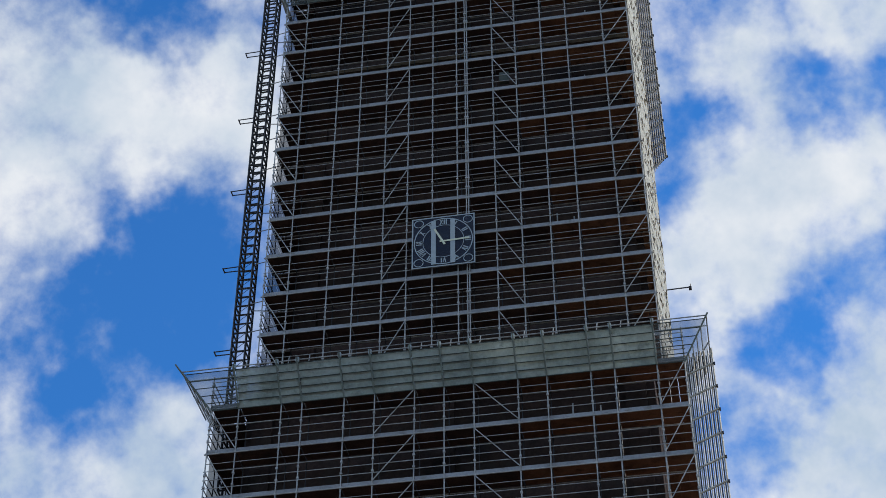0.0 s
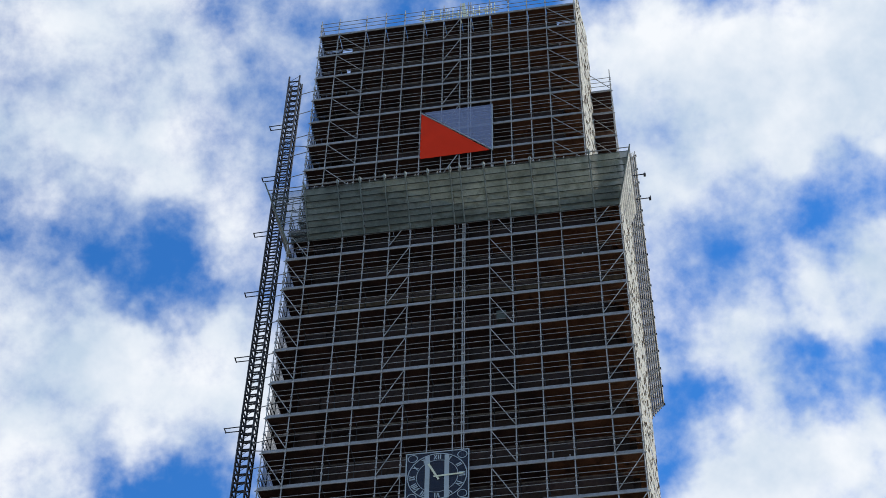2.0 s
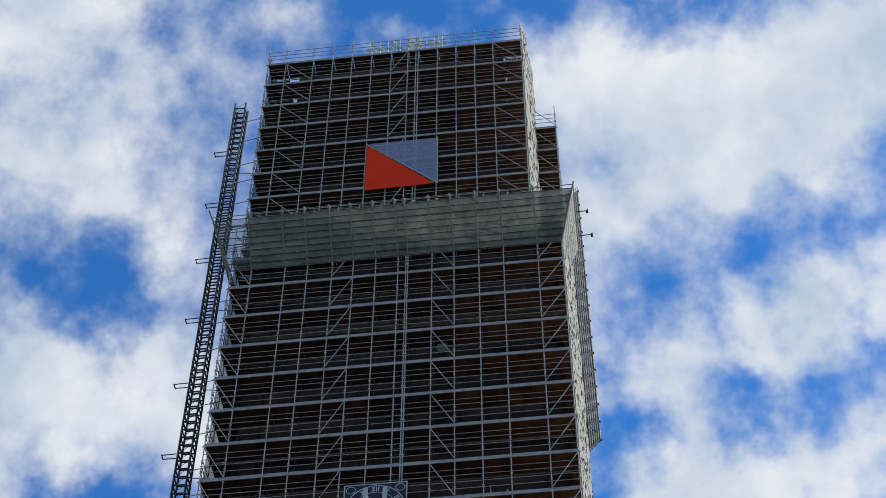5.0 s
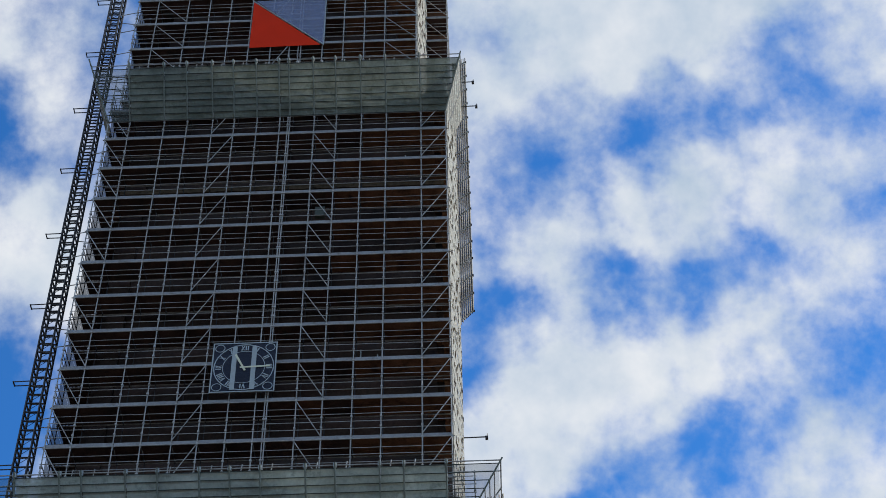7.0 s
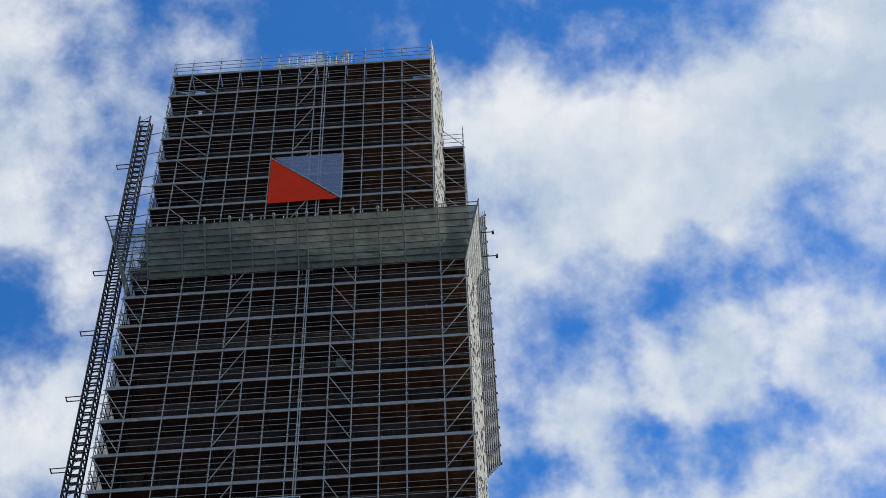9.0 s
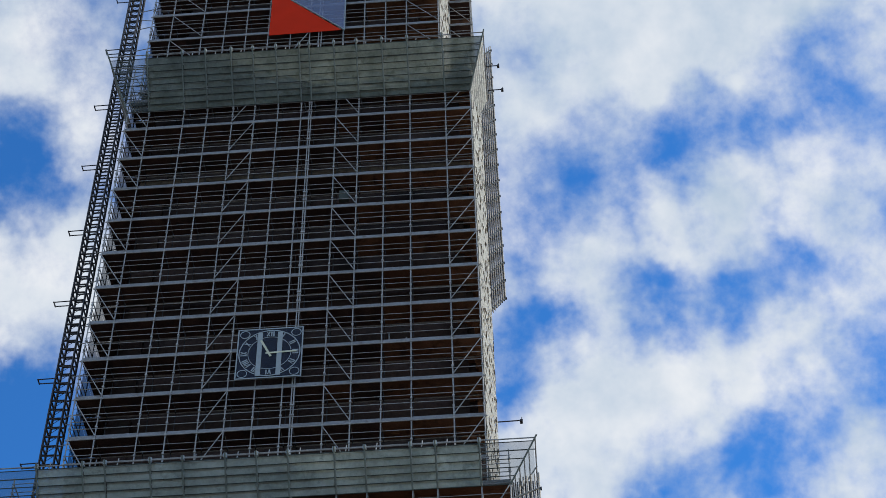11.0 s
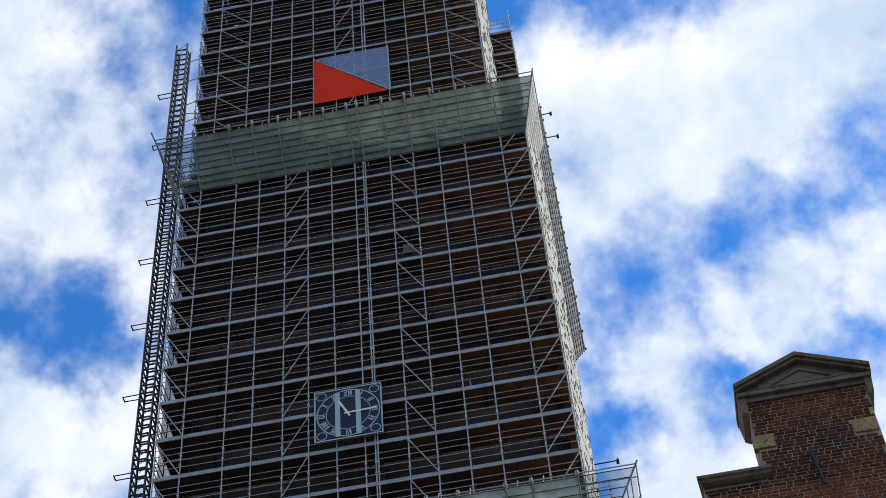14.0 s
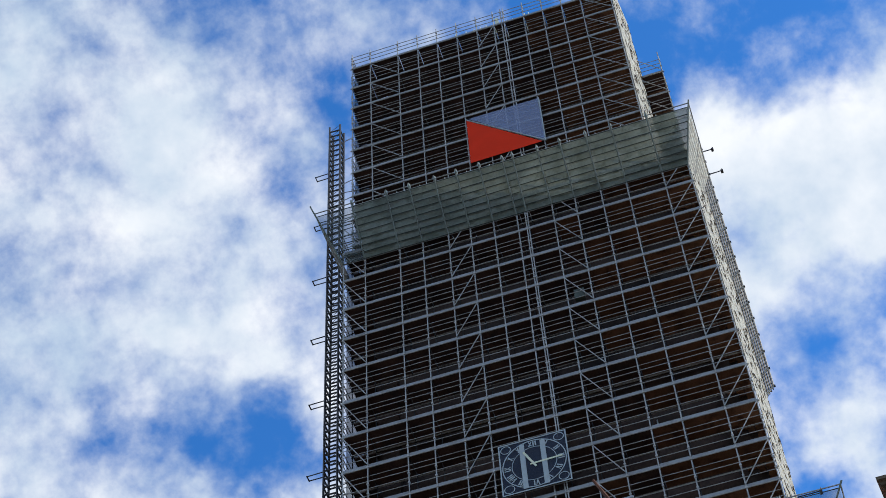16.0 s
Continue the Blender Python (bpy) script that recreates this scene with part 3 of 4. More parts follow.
# ---- clock face printed on cloth ----
def clock():
    s = thing("clock_banner", "square printed clock face cloth with pale roman numerals", "clock")
    x0, x1, z0, z1, y = 5.16, 7.72, 46.25, 48.85, -0.22
    cx, cz = (x0 + x1) / 2, (z0 + z1) / 2
    part("cloth", Geo().box((x0, y, z0), (x1, y + 0.012, z1)), M_CLOCK, s)
    b = 0.05
    for lo, hi in (((x0, z0), (x1, z0 + b)), ((x0, z1 - b), (x1, z1)), ((x0, z0 + b), (x0 + b, z1 - b)), ((x1 - b, z0 + b), (x1, z1 - b))):
        part("border", Geo().box((lo[0], y - 0.014, lo[1]), (hi[0], y - 0.002, hi[1])), M_MARK, s)

    def ring(px, pz, r0, r1, name, mat, n=40):
        pts = []
        for rad, yy in ((r0, y - 0.012), (r1, y - 0.012), (r1, y - 0.002), (r0, y - 0.002)):
            pts += [(px + rad * math.sin(2 * math.pi * i / n), yy, pz + rad * math.cos(2 * math.pi * i / n)) for i in range(n)]
        fs = [(j * n + i, j * n + (i + 1) % n, (j + 1) % 4 * n + (i + 1) % n, (j + 1) % 4 * n + i) for j in range(4) for i in range(n)]
        g = Geo().faces(pts, fs)
        part(name, g, mat, s)
    ring(cx, cz, 1.16, 1.20, "outer_ring", M_MARK)
    ring(cx, cz, 0.82, 0.845, "inner_ring", M_MARK)
    for qx, qz in ((x0 + 0.28, z0 + 0.28), (x1 - 0.28, z0 + 0.28), (x0 + 0.28, z1 - 0.28), (x1 - 0.28, z1 - 0.28)):
        ring(qx, qz, 0.17, 0.20, "corner_ring", M_MARK, 24)

    def bar(p, q, w, name, mat, dy=0.0):
        p, q = Vector(p), Vector(q)
        d = (q - p).normalized()
        k = Vector((-d.y, d.x)) * (w / 2)
        pts = [p - k, q - k, q + k, p + k]
        part(name, Geo().prism([tuple(v) for v in pts], y - 0.012 - dy, y - 0.003 - dy), mat, s)
    strokes = ["X I I", "I", "I I", "I I I", "I V", "V", "V I", "V I I", "V I I I", "I X", "X", "X I"]
    for h, word in enumerate(strokes):
        t = 2 * math.pi * h / 12
        out, along = Vector((math.sin(t), math.cos(t))), Vector((math.cos(t), -math.sin(t)))
        marks = word.split()
        width = {"I": 0.085, "V": 0.16, "X": 0.16}
        at = -sum(width[m] for m in marks) / 2
        for m in marks:
            c = Vector((cx, cz)) + along * (at + width[m] / 2)
            lo, hi, w = out * 0.88, out * 1.12, along * 0.055
            if m == "I":
                bar(c + lo, c + hi, 0.05, "numeral_stroke", M_MARK)
            elif m == "V":
                bar(c + lo, c + hi - w, 0.045, "numeral_stroke", M_MARK)
                bar(c + lo, c + hi + w, 0.03, "numeral_stroke", M_MARK, 0.003)
            else:
                bar(c + lo - w, c + hi + w, 0.045, "numeral_stroke", M_MARK)
                bar(c + lo + w, c + hi - w, 0.03, "numeral_stroke", M_MARK, 0.003)
            at += width[m]
    for x in (cx - 0.40, cx + 0.38):
        part("printed_strip", Geo().box((x - 0.095, y - 0.020, z0 + 0.12), (x + 0.095, y - 0.013, z1 - 0.22)), M_MARK, s)
    bar((cx - 0.15, cz - 0.02), (cx + 1.05, cz + 0.02), 0.075, "minute_hand", M_HAND, 0.016)
    bar((cx + 0.06, cz - 0.20), (cx - 0.36, cz + 0.66), 0.085, "hour_hand", M_HAND, 0.022)
    for x in (x0 + 0.15, x1 - 0.15):
        part("clip", Geo().box((x - 0.03, y + 0.014, z1 - 0.1), (x + 0.03, -0.03, z1 - 0.04)), M_STEEL, s)
    return s


clock()


def banner():
    s = thing("banner", "rectangular banner split diagonally into red and white cloth", "banner")
    x0, x1, z0, z1, y = 5.02, 8.67, 69.55, 73.40, 0.86
    part("red_half", Geo().prism([(x0, z0), (x1 - 0.15, z0 + 0.06), (x0, z1 - 0.1)], y, y + 0.01), M_RED, s)
    part("white_half", Geo().prism([(x0 + 0.1, z1), (x1, z0 + 0.04), (x1, z1)], y, y + 0.01), M_WHITE_CLOTH, s)
    part("seam", Geo().tube((x0, y - 0.01, z1 - 0.05), (x1, y - 0.01, z0 + 0.05), 0.035), M_MARK, s)
    part("hem", Geo().tube((x1, y - 0.01, z0), (x1, y - 0.01, z1), 0.03), M_MARK, s)
    for k in range(8):
        for x in (x0 + 0.02, x1 - 0.02):
            z = z0 + 0.1 + 0.5 * k
            part("cable_tie", Geo().tube((x, y - 0.02, z), (x, y + 0.09, z + 0.04), 0.012, 5), M_MARK, s)
    return s


banner()


def floodlight(x0, x1, y, z):
    s = thing("floodlight", "small dark floodlight on a thin arm", "lamp", "floodlights on the scaffold")
    part("arm", Geo().tube((x0, y, z), (x1, y, z + 0.03), 0.03), M_MAST, s)
    part("head", Geo().box((x1 - 0.07, y - 0.08, z - 0.09), (x1 + 0.05, y + 0.08, z + 0.03)), M_MAST, s)
    part("bracket", Geo().tube((x1, y, z - 0.02), (x1 + 0.02, y, z + 0.2), 0.02), M_MAST, s)


floodlight(14.5, 15.95, 6.15, 48.85)
floodlight(14.5, 16.08, 6.5, 71.3)
floodlight(14.5, 15.95, 6.5, 73.3)
floodlight(-0.8, -1.62, 1.2, 68.0)

box = thing("junction_box", "small grey utility box hung behind a guard rail of the scaffold", "box")
part("case", Geo().box((8.85, 0.02, 56.40), (9.27, 0.20, 56.98)), M_LAP, box)
part("lid", Geo().box((8.88, 0.004, 56.44), (9.24, 0.018, 56.94)), M_LAP, box)
part("hook", Geo().tube((9.06, 0.10, 56.97), (9.06, 0.0, 57.15), 0.012, 5), M_MAST, box)

# pipes and a board standing on the tower head
bundle = thing("pipe_bundle", "pale scaffold pipes and a board standing upright on the tower head", "scaffold pipes")
rng = random.Random(5)
for k in range(22):
    x = 4.1 + 0.21 * k + rng.uniform(-0.09, 0.09)
    part("pipe", Geo().tube((x, 4.0 + rng.uniform(0, 0.3), 82.9), (x + rng.uniform(-0.12, 0.12), 4.15, 87.3 + rng.uniform(0, 0.8)), 0.028), M_HAND, bundle)
for h in (2.1, 3.95, 4.2):
    part("pipe", Geo().tube((4.05, 3.95, 82.9 + h), (8.75, 3.95, 82.95 + h), 0.028), M_HAND, bundle)
part("board", Geo().slab((6.9, 3.85, 82.9), (7.15, 3.85, 82.9), (6.75, 3.85, 87.9), (6.55, 3.85, 87.85), 0.05), M_HAND, bundle)


# ---- house with the stepped gable ----
GX, GY = 17.2, -31.58                                  # centre line and face of the gable


def house_body(parent, x0, x1, y0, y1, z1, ridge):
    part("wall", Geo().box((x0, y0, 0), (x1, y1, z1)), M_BRICK, parent)
    cx = (x0 + x1) / 2
    part("roof", Geo().prism([(x0 - 0.1, z1 + 0.01), (x1 + 0.1, z1 + 0.01), (cx, ridge)], y0 + 0.05, y1), M_ROOF, parent)


gable_house = thing("gabled_house", "old red brick house with a stepped gable and pale stone blocks", "house")
house_body(gable_house, 14.72, 19.7, -31.38, -22.0, 9.2, 12.2)

STEPS = [(0.60, 14.34), (1.22, 13.30), (1.86, 12.10), (2.52, 11.47)]   # half widths and the heights up to which they reach
z_low = 8.6
pts_r = [(GX + 2.52, z_low)]
for (w, z), nxt in zip(STEPS[::-1], STEPS[::-1][1:] + [None]):
    pts_r.append((GX + w, z))
    if nxt:
        pts_r.append((GX + nxt[0], z))
outline = pts_r + [(2 * GX - x, z) for x, z in pts_r[::-1]]
AX, AZ, AR, AT = 17.12, 11.42, 1.27, 0.20              # arch: centre, outer radius, depth of its ring
WIN = (16.14, 18.18, 9.2, 11.76)                       # window opening

# gable wall of stacked pieces round the window opening
wall_pieces = [[(GX - 2.52, z_low), (WIN[0], z_low), (WIN[0], 11.47), (GX - 2.52, 11.47)],
               [(WIN[1], z_low), (GX + 2.52, z_low), (GX + 2.52, 11.47), (WIN[1], 11.47)],
               [(GX - 1.86, 11.47), (WIN[0], 11.47), (WIN[0], 12.10), (GX - 1.86, 12.10)],
               [(WIN[1], 11.47), (GX + 1.86, 11.47), (GX + 1.86, 12.10), (WIN[1], 12.10)],
               [(WIN[0], 11.76), (WIN[1], 11.76), (WIN[1], 12.10), (WIN[0], 12.10)],
               [(GX - 1.22, 12.10), (GX + 1.22, 12.10), (GX + 1.22, 13.30), (GX - 1.22, 13.30)],
               [(GX - 0.60, 13.30), (GX + 0.60, 13.30), (GX + 0.60, 14.34), (GX - 0.60, 14.34)]]
gable_wall = part("gable_wall", Geo().prism(wall_pieces[5], GY + 0.0035, GY + 0.37), M_MORTAR, gable_house, "pale mortar bedding of the brick gable")
for k in (0, 1, 2, 3, 4, 6):
    part("wall_bed", Geo().prism(wall_pieces[k], GY + 0.0035, GY + 0.37), M_MORTAR, gable_wall)


def cap(x0, x1, z):
    """A moulded coping stone: slab, cyma and fillet."""
    prof = [(-0.10, 0.11), (-0.10, 0.078), (-0.075, 0.066), (-0.06, 0.045), (-0.02, 0.03), (0.012, 0.028), (0.012, -0.02), (0.42, -0.02), (0.45, 0.11)]
    g = Geo()
    n = len(prof)
    pts = []
    for x, s in ((x0, -1), (x1, 1)):
        for dy, dz in prof:
            inset = (dy + 0.10) * 0.6 if dy < 0 else 0.06
            pts.append((x - s * inset, GY + dy, z + dz))
    fs = [tuple(range(n)), tuple(range(n, 2 * n))[::-1]] + [(i, n + i, n + (i + 1) % n, (i + 1) % n) for i in range(n)]
    part("coping", g.faces(pts, fs), M_STONE, gable_house, "weathered grey stone coping")


for (w, z), inner in zip(STEPS[1:], (0.60, 1.22, 1.86)):
    cap(GX - w - 0.045, GX - inner + 0.06, z)
    cap(GX + inner - 0.06, GX + w + 0.10, z - 0.08)

# pediment: bed, raking mouldings and a sunk field
ped = part("pediment", Geo().box((GX - 0.64, GY - 0.03, 14.34), (GX + 0.64, GY + 0.40, 14.39)), M_STONE, gable_house, "weathered grey stone pediment")
zt, half, apex = 14.39, 0.69, 14.85
part("cornice_bed", Geo().box((GX - 0.68, GY - 0.08, zt), (GX + 0.68, GY + 0.42, zt + 0.05)), M_STONE, ped)
part("field", Geo().prism([(GX - 0.62, zt + 0.05), (GX + 0.62, zt + 0.05), (GX + 0.62, zt + 0.10), (GX, apex - 0.07), (GX - 0.62, zt + 0.10)], GY - 0.03, GY + 0.40), M_STONE, ped)
for s in (-1, 1):
    for drop, out, th in ((0.0, 0.13, 0.05), (0.052, 0.10, 0.035)):
        a = (GX + s * half, 14.53 - drop)
        b = (GX, apex - drop)
        o = [a, (a[0], a[1] - th), (b[0], b[1] - th), b]
        part("raking_moulding", Geo().prism(o if s < 0 else o[::-1], GY - out, GY + 0.43), M_STONE, ped)
    part("corner_block", Geo().prism([(GX + s * 0.60, 14.16), (GX + s * 0.66, 14.20), (GX + s * 0.68, 14.39), (GX + s * 0.60, 14.39)][::s], GY - 0.05, GY + 0.40), M_STONE, ped)
for s in (-1, 1):                                      # sunk triangle's rim
    part("rim", Geo().prism([(GX + s * 0.46, zt + 0.07), (GX + s * 0.40, zt + 0.07), (GX, zt + 0.27), (GX, zt + 0.30)][::s], GY - 0.05, GY - 0.028), M_STONE, ped)
part("rim", Geo().box((GX - 0.46, GY - 0.055, zt + 0.085), (GX + 0.46, GY - 0.032, zt + 0.105)), M_STONE, ped)

# pale blocks
BLOCKS = [(16.56, 13.71, 0.21, 0.17), (17.56, 13.71, 0.22, 0.17), (15.94, 12.79, 0.20, 0.13), (18.18, 12.75, 0.21, 0.13),
          (15.30, 11.89, 0.20, 0.13), (15.89, 11.45, 0.20, 0.13), (18.18, 11.45, 0.24, 0.13), (15.89, 10.73, 0.20, 0.13), (18.18, 10.73, 0.24, 0.13), (18.82, 11.89, 0.20, 0.13)]
for x, z, w, h in BLOCKS:
    part("stone_block", Geo().box((x, GY - 0.022, z), (x + w, GY + 0.05, z + h)), M_TUFF, gable_house)

# arch: five blocks and bricks on edge between them
arch = part("arch_bed", Geo().box((AX - 0.1, GY + 0.02, 12.36), (AX + 0.1, GY + 0.05, 12.56)), M_MORTAR, gable_house)
a0 = math.asin(0.925)
block_at = [(-a0 + 0.05, 0.11, M_TUFF), (-0.56, 0.10, M_STONE), (0.0, 0.085, M_TUFF), (0.56, 0.10, M_STONE), (a0 - 0.05, 0.11, M_TUFF)]


def wedge(t, half_t, r0, r1, y0, y1):
    pts = [(AX + r * math.sin(u), AZ + r * math.cos(u)) for r, u in ((r0, t - half_t), (r0, t + half_t), (r1, t + half_t), (r1, t - half_t))]
    return Geo().prism(pts, y0, y1)


for t, h, mat in block_at:
    b = part("arch_block", wedge(t, h, AR - AT - 0.02, AR + 0.015, GY - 0.075, GY + 0.06), mat, arch)
    if mat is M_STONE:                                 # carved star
        c = Vector((AX + (AR - AT / 2) * math.sin(t), GY - 0.079, AZ + (AR - AT / 2) * math.cos(t)))
        for k in range(4):
            u = math.pi * k / 4 + t
            d = Vector((math.sin(u), 0, math.cos(u))) * 0.085
            part("carved_ray", Geo().tube(c - d, c + d, 0.010, 4), M_STONE, b)
for k in range(46):
    t = -a0 + 2 * a0 * (k + 0.5) / 46
    if all(abs(t - bt) > bh + 0.018 for bt, bh, _ in block_at):
        part("arch_brick", wedge(t, a0 / 46 * 0.80, AR - AT, AR, GY - 0.055, GY + 0.05), M_BRICK_DARK, arch)
g = Geo()
for k in range(24):                                    # added dark band under the ring, standing for the shadow there
    t = -a0 + 2 * a0 * (k + 0.5) / 24
    o = [(AX + r * math.sin(u), AZ + r * math.cos(u)) for r, u in ((AR - AT - 0.035, t - a0 / 24), (AR - AT - 0.035, t + a0 / 24), (AR - AT - 0.004, t + a0 / 24), (AR - AT - 0.004, t - a0 / 24))]
    g.prism(o, GY - 0.045, GY + 0.05)
part("arch_moulding", g, M_BRICK_DARK, arch)
g = Geo()
for k in range(30):                                    # mortar between the bricks of the ring
    t = -a0 + 2 * a0 * (k + 0.5) / 30
    g.prism([(AX + r * math.sin(u), AZ + r * math.cos(u)) for r, u in ((AR - AT + 0.003, t - a0 / 30), (AR - AT + 0.003, t + a0 / 30), (AR - 0.003, t + a0 / 30), (AR - 0.003, t - a0 / 30))], GY - 0.050, GY + 0.04)
part("ring_mortar", g, M_MORTAR, arch)
part("wall_anchor", Geo().tube((17.08, GY - 0.03, 13.58), (17.12, GY - 0.03, 13.12), 0.014).tube((17.05, GY - 0.03, 13.40), (17.14, GY - 0.03, 13.36), 0.012), M_BLACK, gable_house)
part("lintel", Geo().box((16.06, GY - 0.06, 11.88), (18.16, GY + 0.06, 11.93)), M_STONE, gable_house)
part("lintel", Geo().box((16.09, GY - 0.035, 11.825), (18.13, GY + 0.06, 11.877)), M_STONE, gable_house)

# window with three leaded lights
win = part("window", Geo().box((WIN[0], GY - 0.035, 11.64), (WIN[1], GY + 0.12, 11.76)), M_WHITE, gable_house, "white painted window with three leaded lights")
for x0, x1 in ((16.14, 16.26), (16.83, 16.93), (17.46, 17.56), (18.07, 18.18)):
    part("window_post", Geo().box((x0, GY - 0.03, 9.2), (x1, GY + 0.12, 11.638)), M_WHITE, win)
for x0, x1, dark in ((16.26, 16.83, 0.35), (16.93, 17.46, 1.0), (17.56, 18.07, 0.4)):
    part("pane", Geo().box((x0, GY + 0.05, 9.2), (x1, GY + 0.056, 11.638)), M_GLASS, win)
    n = 4
    for k in range(1, n + 1):
        x = x0 + (x1 - x0) * k / (n + 1)
        part("lead_bar", Geo().box((x - 0.004, GY + 0.036, 9.2), (x + 0.004, GY + 0.048, 11.638)), M_CAME, win)
    z = 11.52
    while z > 9.3:
        part("lead_bar", Geo().box((x0, GY + 0.034, z - 0.004), (x1, GY + 0.046, z + 0.004)), M_CAME, win)
        z -= 0.125
    for z in (11.33, 10.95, 10.57):
        part("storm_bar", Geo().tube((x0 - 0.03, GY + 0.0, z), (x1 + 0.03, GY + 0.0, z), 0.009), M_BLACK, win)
for x0, x1, mat in ((16.30, 16.58, M_CURTAIN), (16.60, 16.82, M_BLUE), (17.57, 17.68, M_BLUE), (17.70, 18.05, M_CURTAIN), (16.94, 17.45, M_BLUE)):
    part("curtain", Geo().box((x0, GY + 0.040, 9.2), (x1, GY + 0.0495, 11.46 if mat is M_CURTAIN else 11.62)), mat, win)
# round ornament with rays in the middle light
for k in range(32):
    u = 2 * math.pi * k / 32
    d = Vector((math.sin(u), 0, math.cos(u)))
    c = Vector((17.2, GY + 0.03, 11.15))
    part("ray", Geo().tube(c + d * 0.15, c + d * 0.235, 0.006, 4), M_CURTAIN, win)
g = Geo()
for k in range(24):
    t, u = 2 * math.pi * k / 24, 2 * math.pi * (k + 1) / 24
    g.prism([(17.2 + r * math.sin(v), 11.15 + r * math.cos(v)) for r, v in ((0.245, t), (0.245, u), (0.26, u), (0.26, t))], GY + 0.024, GY + 0.034)
part("ornament_ring", g, M_CURTAIN, win)
part("ornament_disc", Geo().tube((17.2, GY + 0.026, 11.12), (17.2, GY + 0.034, 11.12), 0.10, 20), M_CURTAIN, win)

win.location = (-0.04, 0, 0.06)

# ---- house with the hipped roof and the dormer ----
hip_house = thing("hipped_house", "house with an orange clay tiled hipped roof and a cream dormer", "house")
part("wall", Geo().box((9.6, -31.3, 0), (14.68, -24.0, 11.2)), M_BRICK, hip_house)
APEX, HL, HR = Vector((12.9, -30.5, 13.82)), Vector((10.55, -31.3, 11.46)), Vector((14.08, -31.2, 11.33))
BL, BR, BACK = Vector((10.55, -25, 11.46)), Vector((14.08, -25, 11.33)), Vector((12.9, -25, 13.82))
roof = part("roof", Geo().faces([APEX, HL, HR, BL, BR, BACK], [(0, 1, 2), (0, 5, 3, 1), (0, 2, 4, 5), (1, 3, 4, 2), (3, 5, 4)]), M_ROOF, hip_house)


def tile_run(a, b, n, r, name):
    """Half-round cap tiles that overlap along a hip."""
    d = (b - a) / n
    up = Vector((0, 0, 1))
    side = d.cross(up).normalized()
    nor = side.cross(d).normalized()
    for k in range(n):
        p, q = a + d * k, a + d * (k + 1.12)
        pts = []
        m = 7
        for c, rad in ((p, r * 0.86), (q, r * 1.0), (q, r * 1.12), (q + d * 0.10, r * 1.12)):
            for i in range(m):
                t = math.pi * i / (m - 1)
                pts.append(c + side * math.cos(t) * rad + nor * math.sin(t) * rad)
        fs = [(j * m + i, j * m + i + 1, (j + 1) * m + i + 1, (j + 1) * m + i) for j in range(3) for i in range(m - 1)]
        fs.append(tuple(range(3 * m, 4 * m)))
        part(name, Geo().faces(pts, fs), M_TILE, roof, smooth=False)


tile_run(APEX, HR, 9, 0.13, "hip_tile")
tile_run(APEX, HL, 10, 0.13, "hip_tile")
tile_run(APEX + Vector((0, 0.05, 0.02)), BACK, 16, 0.115, "ridge_tile")


def pantile_rows(o, across, down, nx, nz, w, h):
    """Wavy pantiles on a slope, one object each, all on one mesh."""
    nor = across.cross(down).normalized()
    if nor.z < 0:
        nor = -nor
    pts, m = [], 8
    for v in (0.0, 1.16):
        for i in range(m):
            u = i / (m - 1)
            lift = 0.030 * math.sin(2 * math.pi * u) + 0.035 + (0.03 if v else 0.0)
            pts.append(across * (u * w * 1.08) + down * (v * h) + nor * lift)
    pts += [p - nor * 0.018 for p in pts[m:]]
    fs = [(i, i + 1, m + i + 1, m + i) for i in range(m - 1)] + [(m + i, m + i + 1, 2 * m + i + 1, 2 * m + i) for i in range(m - 1)]
    me = Geo().faces(pts, fs).mesh("roof_tile", M_TILE)
    made = []
    for k in range(nz):
        for i in range(nx):
            p = o + across * (i * w) + down * (k * h)
            made.append((p, me))
    return made


slope = ((HL + HR) / 2 - APEX)
across = (HR - HL).normalized()
down = slope - across * slope.dot(across)
down.normalize()
for p, me in pantile_rows(APEX - across * 2.6, across, down, 24, 10, 0.19, 0.27):
    q = p + across * 0.1 + down * 0.2
    # keep the tiles that lie on the front slope, clear of the dormer
    u = (q - APEX).dot(down) / max(0.01, slope.dot(down))
    lo, hi = APEX.lerp(HL, u), APEX.lerp(HR, u)
    if 0.08 < u < 1.0 and lo.x + 0.1 < q.x < hi.x - 0.12 and not (12.0 < q.x < 13.22 and q.z < 12.7) and not (13.2 < q.x < 13.31 and q.z < 12.25):
        ob = new("roof_tile", me)
        ob.parent = roof
        ob.location = p
side_d = (HR + BR) / 2 - (APEX + BACK) / 2
side_d.x, side_d.z = HR.x - APEX.x, HR.z - APEX.z
side_d.y = 0
side_d.normalize()
for p, me in pantile_rows(APEX + Vector((0.02, 0.2, 0)), Vector((0, 1, 0)), side_d, 8, 9, 0.19, 0.30):
    ob = new("roof_tile", me)
    ob.parent = roof
    ob.location = p
part("finial_spike", Geo().tube((13.08, -30.5, 13.70), (12.87, -30.5, 14.24), 0.022, 6, 0.014), M_ROOF, roof, "thin rusty spike")

